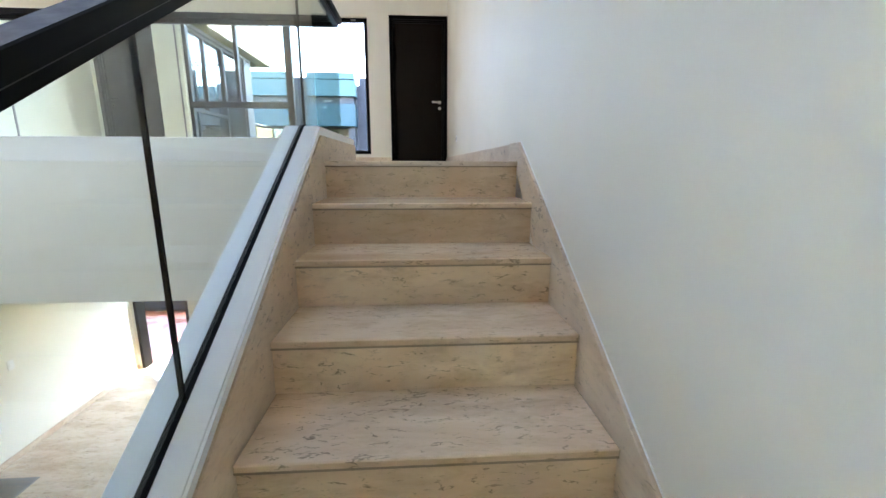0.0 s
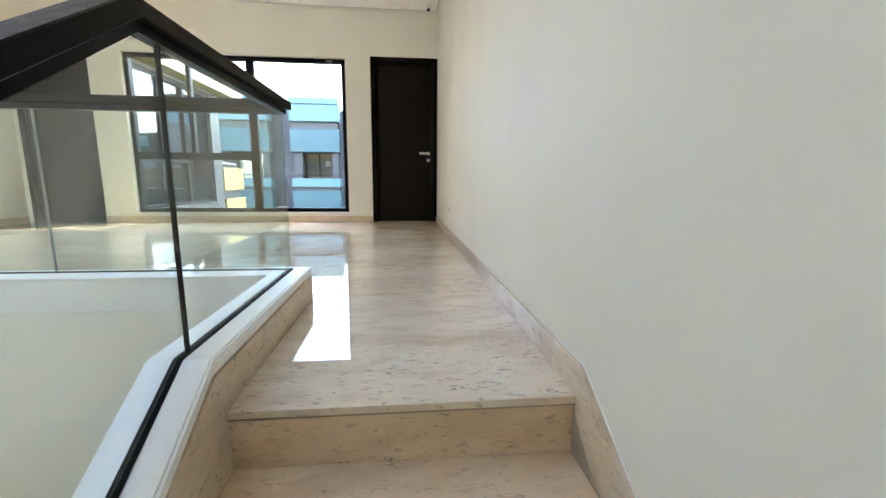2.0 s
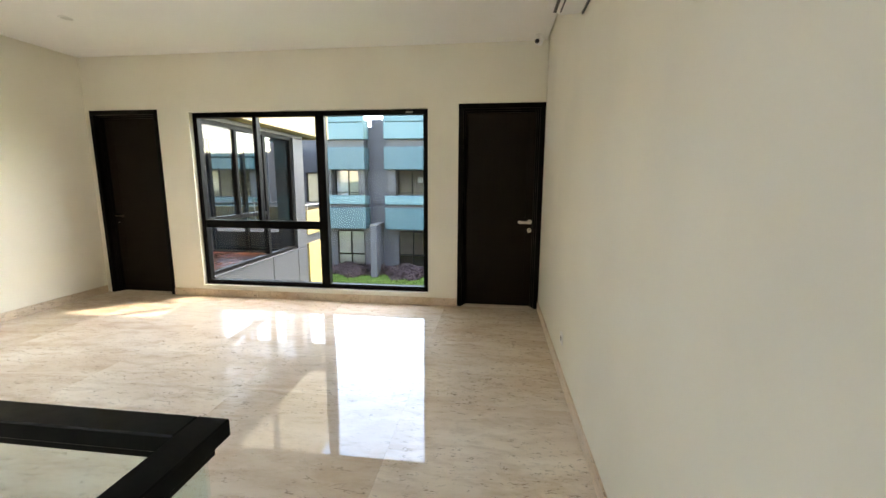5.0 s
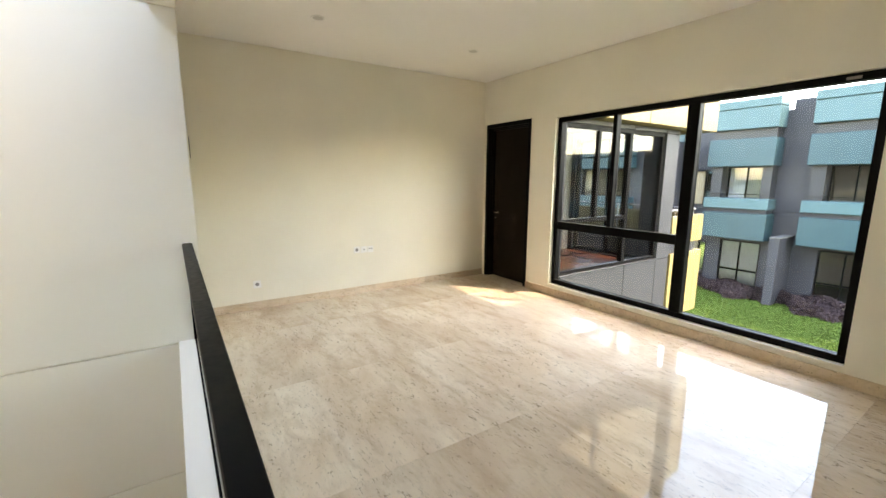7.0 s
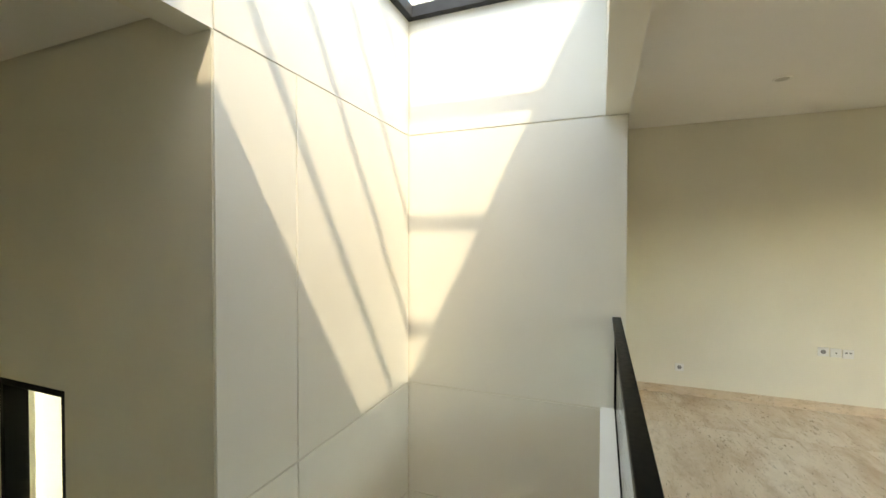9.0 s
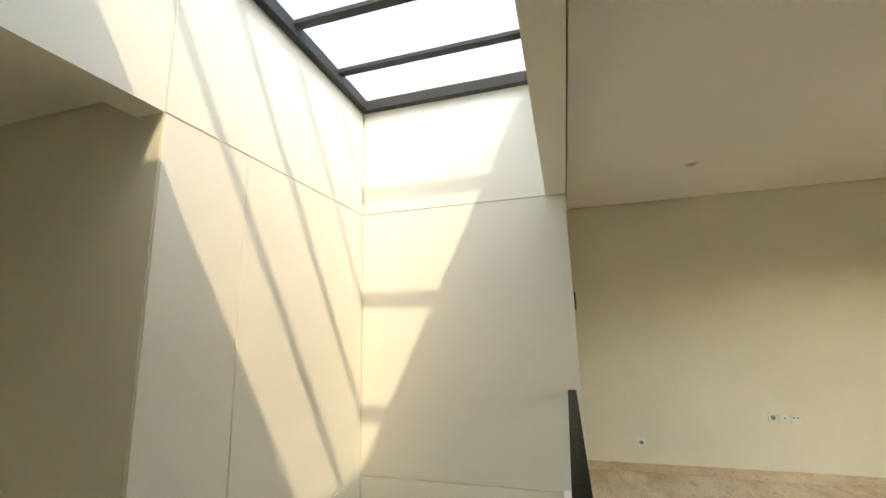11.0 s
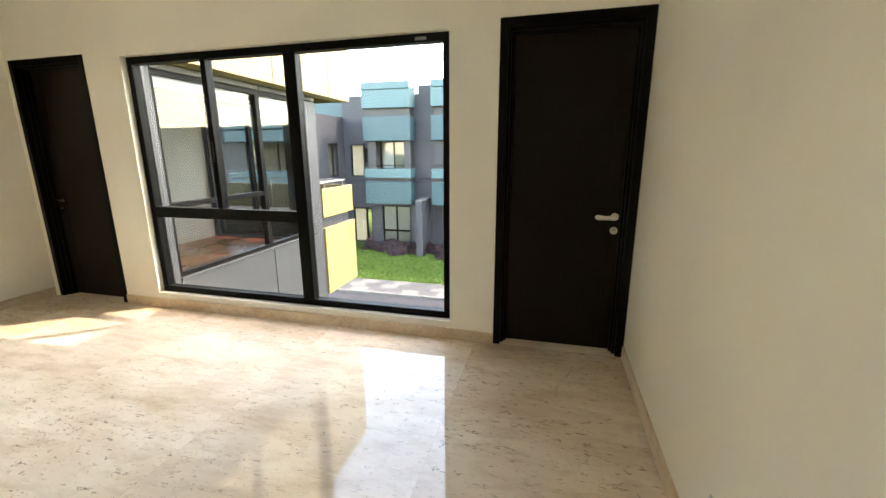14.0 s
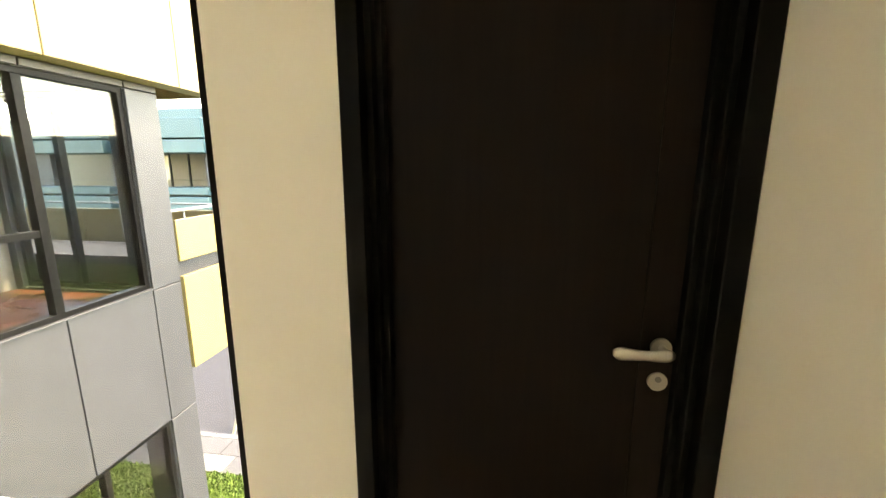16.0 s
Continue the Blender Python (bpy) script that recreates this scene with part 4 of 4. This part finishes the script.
def curtain(x0, x1, y, z0, z1, mat, parent, folds=9):
    """A hanging cloth with folds."""
    bm = bmesh.new()
    n = folds * 6
    top, low = [], []
    for i in range(n + 1):
        t = i / n
        d = 0.035 * math.sin(t * folds * math.tau) + 0.012 * math.sin(t * folds * 2.7 * math.tau + 1)
        top.append(bm.verts.new((x0 + (x1 - x0) * t, y + d * 0.7, z1)))
        low.append(bm.verts.new((x0 + (x1 - x0) * t, y + d, z0)))
    for i in range(n):
        bm.faces.new((top[i], top[i + 1], low[i + 1], low[i]))
    bmesh.ops.solidify(bm, geom=bm.faces[:], thickness=0.004)
    return part("curtain", bm, mat, parent, "pale hanging curtain", True)


def bay(i, x0, x1):
    """One stack of projecting boxes with its windows."""
    for z0, z1, front in ((4.5, 4.84, 21.96), (3.62, 4.49, 22.0), (2.03, 3.22, 22.0), (0.17, 0.64, 22.0), (-1.18, -0.02, 22.02)):
        boxpart("teal_box", (x0, front, z0), (x1, FY - 0.004, z1), PALETEAL if z0 in (4.5, 3.62, 0.17) else TEAL, tb, 0.02)
    boxpart("grey_core", (x0 + 0.12, 22.25, 3.22), (x1 - 0.1, FY - 0.003, 3.62), GREYC, tb)
    boxpart("shadow_band", (x0 + 0.1, 22.2, -0.02), (x1 - 0.1, FY - 0.003, 0.17), SLATE, tb)
    boxpart("side_wall", (x0 + 0.12, 22.3, 0.64), (x0 + 0.55, FY - 0.003, 2.03), GREYC, tb)
    boxpart("side_wall", (x1 - 0.45, 22.3, 0.64), (x1 - 0.1, FY - 0.003, 2.03), GREYC, tb)
    boxpart("balcony_rail", (x0 + 0.1, 22.1, 0.80), (x1 - 0.1, 22.13, 0.83), BLACK, tb)
    for z0, z1, a, b in ((0.2, 2.05, x0 + 0.553, x1 - 0.453), (-3.45, -1.36, x0 + 0.553, x1 - 0.353)):
        for ua, ub, za, zb in ((a, b, z0, z0 + 0.06), (a, b, z1 - 0.06, z1), (a, a + 0.06, z0 + 0.06, z1 - 0.06), (b - 0.06, b, z0 + 0.06, z1 - 0.06),
                               ((a + b) / 2 - 0.03, (a + b) / 2 + 0.03, z0 + 0.06, z1 - 0.06)):
            boxpart("window_bar", (ua, FY + 0.02, za), (ub, FY + 0.09, zb), BLACK, tb)
        if z0 < 0:
            boxpart("window_bar", (a + 0.06, FY + 0.025, -2.78), (b - 0.06, FY + 0.085, -2.70), BLACK, tb)
        p = boxpart("pane", (a + 0.03, FY + 0.05, z0 + 0.03), (b - 0.03, FY + 0.06, z1 - 0.03), FARPANE, tb)
        p.visible_shadow = False
    if i in (0, 2):
        curtain(x0 + 0.6, (x0 + x1) / 2 + 0.02, FY + 0.12, 0.25, 2.0, CURTAIN, tb)
        curtain((x0 + x1) / 2 + 0.06, x1 - 0.5, FY + 0.12, 0.25, 2.0, CURTAIN, tb)
        curtain(x0 + 0.6, x1 - 0.4, FY + 0.13, -3.4, -1.4, CURTAIN, tb, 16)
        boxpart("pelmet", (x0 + 0.6, FY + 0.16, 1.75), (x1 - 0.5, FY + 0.19, 2.0), BLIND, tb)


for i, (x0, x1) in enumerate(COLS):
    bay(i, x0, x1)
boxpart("wall_panel", (-4.98, FY + 1.2, 1.35), (-4.68, FY + 1.23, 1.65), CURTAIN, tb, 0.004)
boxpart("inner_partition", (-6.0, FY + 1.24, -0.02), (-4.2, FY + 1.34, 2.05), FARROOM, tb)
boxpart("pier", (-7.08, 21.4, GROUND), (-6.74, FY - 0.004, -0.93), SLATE, tb, 0.015)
boxpart("pier_cap", (-7.08 - 0.03, 21.37, -0.928), (-6.74 + 0.03, FY - 0.005, -0.87), PAVER, tb, 0.01)
boxpart("pier", (-2.95, 21.4, GROUND), (-2.6, FY - 0.004, -0.93), SLATE, tb, 0.015)
boxpart("pier_cap", (-2.95 - 0.03, 21.37, -0.928), (-2.6 + 0.03, FY - 0.005, -0.87), PAVER, tb, 0.01)
for z0, z1 in ((0.2, 1.9), (-3.45, -1.5)):
    for a, b in ((-11.247, -10.45), (-10.45, -10.123)):
        for ua, ub, za, zb in ((a, b, z0, z0 + 0.05), (a, b, z1 - 0.05, z1), (a, a + 0.05, z0 + 0.05, z1 - 0.05), (b - 0.05, b, z0 + 0.05, z1 - 0.05)):
            boxpart("window_bar", (ua, FY + 0.02, za), (ub, FY + 0.08, zb), BLACK, tb)
    boxpart("blind", (-11.2, FY + 0.15, z0 + 0.05), (-10.48, FY + 0.17, z1 - 0.05), BLIND, tb, 0.003)

# the arm of that building that comes nearer on the west side
ab = thing("slate_building", (-15, 24, GROUND), "slate grey building arm with teal bands and windows", "building")
part("wall", pierced(bmesh.new(), "x", -11.9, 0.3, 19.6, FY + 0.3, GROUND, 3.3, [(21.2, 22.2, 0.25, 1.95), (20.2, 22.4, -3.45, -1.6)]), SLATE, ab)
part("wall", pierced(bmesh.new(), "y", 19.6, 0.3, -24, -11.9, GROUND, 3.3, [(-15.2, -12.6, 0.3, 1.95), (-15.2, -12.6, -3.45, -1.5), (-20, -17, 0.3, 1.95)]), SLATE, ab)
part("roof", cube(bmesh.new(), (-24, 19.9, 3.1), (-11.9, 34, 3.3)), SLATE, ab)
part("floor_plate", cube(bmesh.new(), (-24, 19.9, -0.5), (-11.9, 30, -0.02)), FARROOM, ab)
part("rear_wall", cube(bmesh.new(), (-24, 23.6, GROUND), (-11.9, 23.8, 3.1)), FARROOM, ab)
for x0, x1 in ((-15.8, -12.1), (-20.8, -16.6)):
    for z0, z1, front in ((2.55, 3.32, 18.9), (1.98, 2.5, 18.95), (0.32, 0.62, 18.95), (-0.35, 0.24, 18.9), (-1.3, -0.45, 18.95)):
        boxpart("teal_box", (x0, front, z0), (x1, 19.596, z1), TEAL, ab, 0.02)
    boxpart("balcony_rail", (x0 + 0.05, 18.98, 0.9), (x1 - 0.05, 19.01, 0.93), BLACK, ab)
boxpart("teal_box", (-22, 24, 3.32), (-12.2, 25, 4.4), TEAL, ab, 0.02)
for y0, y1, z0, z1 in ((21.203, 22.197, 0.253, 1.947), (20.203, 22.397, -3.447, -1.603)):
    n = 2 if y1 - y0 < 1.5 else 4
    w = (y1 - y0) / n
    for k in range(n):
        a, b = y0 + k * w, y0 + (k + 1) * w
        for ua, ub, za, zb in ((a, b, z0, z0 + 0.05), (a, b, z1 - 0.05, z1), (a, a + 0.05, z0 + 0.05, z1 - 0.05), (b - 0.05, b, z0 + 0.05, z1 - 0.05)):
            boxpart("window_bar", (-11.65, ua, za), (-11.7, ub, zb), BLACK, ab)
    p = boxpart("pane", (-11.67, y0 + 0.03, z0 + 0.03), (-11.68, y1 - 0.03, z1 - 0.03), FARPANE, ab)
    p.visible_shadow = False
for a in (-15.197, -14.33, -13.46):
    boxpart("window_bar", (a, 19.65, 0.3), (a + 0.06, 19.72, 1.95), BLACK, ab)
boxpart("window_bar", (-12.663, 19.65, 0.3), (-12.603, 19.72, 1.95), BLACK, ab)
boxpart("blind", (-15.1, 19.85, 0.9), (-14.4, 19.87, 1.9), BLIND, ab, 0.003)
# the arm's farther neighbour, closing the view to the west
fb = thing("far_building", (-34, 40, GROUND), "distant slate and teal apartment building", "building")
part("wall", cube(bmesh.new(), (-60, 38, GROUND), (-14, 50, 3.2)), SLATE, fb)
for k in range(7):
    x = -58 + k * 6.2
    for z0, z1 in ((3.2, 4.6), (1.9, 2.9), (-0.9, 0.5)):
        boxpart("teal_box", (x, 37, z0), (x + 4.6, 37.99, z1), TEAL, fb, 0.03)
    boxpart("window_bar", (x + 0.3, 37.93, 0.55), (x + 4.3, 37.985, 1.85), BLACK, fb)

# ---------- grounds ----------
def ground(name, lo, hi, z, mat, label, cat, depth=0.15):
    return block(name, (lo[0], lo[1], z - depth), (hi[0], hi[1], z), mat, label, cat)


bm = bmesh.new()
v = [bm.verts.new(p) for p in ((-2500, 5.16, GROUND - 0.16), (2500, 5.16, GROUND - 0.16), (2500, 2500, GROUND - 0.16), (-2500, 2500, GROUND - 0.16))]
bm.faces.new(v)
v2 = [bm.verts.new(p) for p in ((-2500, -2500, GROUND - 0.16), (2500, -2500, GROUND - 0.16), (2500, 5.16, GROUND - 0.16), (-2500, 5.16, GROUND - 0.16))]
bm.faces.new(v2)
solid("ground", bm, LAWN, "flat grassy ground reaching the horizon", "ground")
ground("road", (-60, 10.55), (60, 15.7), GROUND - 0.1, ASPHALT, "dark grey asphalt service road", "road", 0.05)
ground("lawn", (-60, 17.25), (60, 40), GROUND, LAWN, "mown green lawn before the teal building", "lawn")
ground("yard", (-40, -40), (40, -3.54), GROUND, PAVER2, "paved grey yard behind the house", "pavement")
ground("verge", (-60, 5.2), (60, 9.55), GROUND, LAWN, "mown green verge below the window", "lawn")
for name, y0, y1 in (("kerb_far", 15.7, 15.86), ("kerb_near", 10.4, 10.55)):
    k = thing(name, (-5, y0, GROUND), "pale concrete kerb stones along the road", "kerb", kind="structure")
    for i in range(26):
        boxpart("stone", (-22 + i * 1.0 + 0.006, y0, GROUND - 0.15), (-21 + i * 1.0 - 0.006, y1, GROUND + 0.012), PAVER, k, 0.012)
for name, y0, y1, pat in (("pavement_far", 15.86, 17.25, 0), ("pavement_near", 9.55, 10.4, 1)):
    base = ground(name, (-60, y0), (60, y1), GROUND - 0.02, PAVER2, "paved footpath of grey and pale slabs", "pavement")
    for i in range(34):
        for j in range(3 if pat == 0 else 2):
            d = (y1 - y0) / (3 if pat == 0 else 2)
            off = 0.35 * (j % 2)
            pale = (i * 7 + j * 3) % 5 < 2
            boxpart("slab", (-22 + i * 0.7 + off + 0.006, y0 + j * d + 0.006, GROUND - 0.02), (-21.3 + i * 0.7 + off - 0.006, y0 + (j + 1) * d - 0.006, GROUND + 0.004),
                    PAVER if pale else PAVER2, base)

# grass tufts on the parts of the lawn that are looked at
def grass(name, x0, x1, y0, y1, count, label):
    rng = np.random.default_rng(5)
    xs, ys = rng.uniform(x0, x1, count), rng.uniform(y0, y1, count)
    verts, faces = [], []
    for x, y, a, h in zip(xs, ys, rng.uniform(0, math.tau, count), rng.uniform(0.03, 0.075, count)):
        w, c, s = 0.022, math.cos(a), math.sin(a)
        i = len(verts)
        verts += [(x - w * c, y - w * s, GROUND), (x + w * c, y + w * s, GROUND), (x - s * h * 0.4, y + c * h * 0.4, GROUND + h)]
        faces.append((i, i + 1, i + 2))
    me = bpy.data.meshes.new(name)
    me.from_pydata(verts, [], faces)
    me.materials.append(BLADE)
    tagged(new(name, me), label, "grass", kind="stuff")


grass("grass", -14, -2, 17.25, 22.8, 60000, "short green lawn grass")
grass("grass", -8, -2.5, 7.4, 9.55, 22000, "short green verge grass")


def hedge(name, x0, x1, yc, depth, height, leaves, mat, seed, label):
    """A low wavy hedge of small leaf clumps on twigs."""
    rng = np.random.default_rng(seed)
    verts, faces = [], []
    for _ in range(leaves):
        x = rng.uniform(x0, x1)
        wave = 0.35 * math.sin(x * 2.1) + 0.15 * math.sin(x * 5.3 + 1)
        front = yc - depth * (0.75 + wave)
        y = rng.uniform(front, yc + 0.2)
        edge = min(1, (y - front) / 0.35)
        h = height * math.sqrt(max(0.05, edge)) * (0.8 + 0.2 * math.sin(x * 3.7 + y * 4))
        z = GROUND + h * rng.uniform(0.3, 1.05) ** 0.6
        a, b = rng.uniform(0, math.tau), rng.uniform(-0.9, 0.9)
        l, w = rng.uniform(0.05, 0.1), rng.uniform(0.02, 0.04)
        u = Vector((math.cos(a) * math.cos(b), math.sin(a) * math.cos(b), math.sin(b)))
        s = u.cross(Vector((rng.normal(), rng.normal(), rng.normal()))).normalized()
        p = Vector((x, y, z))
        i = len(verts)
        verts += [p - u * l, p + s * w, p + u * l, p - s * w]
        faces.append((i, i + 1, i + 2, i + 3))
    me = bpy.data.meshes.new(name)
    me.from_pydata([tuple(v) for v in verts], [], faces)
    me.materials.append(mat)
    return tagged(new(name, me), label, "hedge", kind="stuff")


hedge("hedge", -10.3, -7.2, 22.6, 1.3, 0.55, 14000, HEDGE, 3, "low purple-brown hedge along the building")
hedge("hedge", -7.2, -3.2, 22.6, 1.7, 0.55, 16000, HEDGE, 4, "low purple-brown hedge along the building")
hedge("hedge", -11.4, -10.4, 22.7, 0.5, 0.3, 2500, HEDGEG, 6, "small green shrubs at the building corner")

# trestle standing on the road
tr = thing("trestle", (-4.8, 10.9, GROUND - 0.1), "rough pale timber trestle standing on the asphalt", "trestle")
TZ = GROUND - 0.1
def batten(n, p, q, w=0.035, d=0.022):
    p, q = Vector(p), Vector(q)
    bm = cube(bmesh.new(), (-w / 2, -d / 2, 0), (w / 2, d / 2, (q - p).length), 0.003)
    bmesh.ops.transform(bm, matrix=Matrix.Translation(p) @ (q - p).to_track_quat("Z", "Y").to_matrix().to_4x4(), verts=bm.verts)
    return part(n, bm, TIMBER, tr)


boxpart("beam", (-5.72, 10.86, TZ + 0.80), (-3.85, 10.94, TZ + 0.88), TIMBER, tr, 0.004)
for x in (-5.6, -4.0):
    s = 1 if x < -5 else -1
    batten("leg", (x - s * 0.1, 10.55, TZ), (x, 10.88, TZ + 0.82), 0.06, 0.035)
    batten("leg", (x - s * 0.1, 11.25, TZ), (x, 10.92, TZ + 0.82), 0.06, 0.035)
    batten("brace", (x - s * 0.05, 10.7, TZ + 0.35), (x - s * 0.05, 11.1, TZ + 0.35))
batten("brace", (-5.62, 10.72, TZ + 0.2), (-4.9, 10.87, TZ + 0.82))
batten("brace", (-4.0, 10.72, TZ + 0.2), (-4.7, 10.87, TZ + 0.82))

# ---------- floor slabs, last ----------
def tiled(name, base, xs, ys, z, mat, label, cut=None):
    root = thing(name, base, label, "floor", kind="structure")
    for a, b in zip(xs, xs[1:]):
        for c, d in zip(ys, ys[1:]):
            if cut and cut(a, b, c, d):
                continue
            boxpart("slab", (a + 0.0003, c + 0.0003, z - 0.013), (b - 0.0003, d - 0.0003, z), mat, root, 0.0002)
    return root


XS = [WEST, -4.66, -3.46, -2.26, -1.06, 0.0]
fl = tiled("floor", (-2.7, 3.0, 0), XS, [1.078, 2.83, NORTH], 0.0, FLOOR, "polished cream marble floor slabs with brown flecks")
boxpart("slab", (-0.972, 0.0, -0.024), (-0.015, 1.0774, 0.0), FLOOR, fl, 0.002)
boxpart("nosing_shade_strip", (-0.972, 0.004, -0.030), (-0.015, 0.014, -0.024), SHADE, fl)
boxpart("threshold", (-0.873, NORTH, -0.013), (-0.056, 5.1, -0.001), FLOOR, fl)
boxpart("threshold", (-5.368, NORTH, -0.013), (-4.567, 5.1, -0.001), FLOOR, fl)
tiled("floor_lower", (-2.7, 1.0, LOW), [WEST, -4.2, -3.0, -1.8, -0.6, 0.0], [-3.32, -1.5, 0.3, 2.1, 3.9, NORTH], LOW + 0.011, FLOOR, "polished cream marble floor of the lower hall")
tiled("floor_landing", (-1.0, -2.9, MID), [-2.075, -1.0, 0.0], [-3.32, -2.42], MID, STEP, "cream marble floor of the half landing")
def planks(name, base, x0, x1, y0, y1, z, label):
    root = thing(name, base, label, "floor", kind="structure")
    rng = random.Random(2)
    y = y0
    while y < y1 - 0.01:
        x = x0 - rng.uniform(0, 1.0)
        while x < x1:
            e = min(x + 1.5, x1)
            if e > x0:
                boxpart("plank", (max(x, x0) + 0.001, y + 0.001, z - 0.02), (e - 0.001, min(y + 0.14, y1) - 0.001, z), WOODF, root)
            x += 1.5
        y += 0.14
    return root


planks("wing_floor", (-6, 6.5, 0), -9.2, XF - 0.22, 5.215, 8.0, -0.012, "red-brown merbau plank floor of the wing")
planks("wing_floor_lower", (-6, 6.5, LOW), -9.2, XF - 0.22, 5.215, 8.0, LOW, "red-brown merbau plank floor of the lower wing")
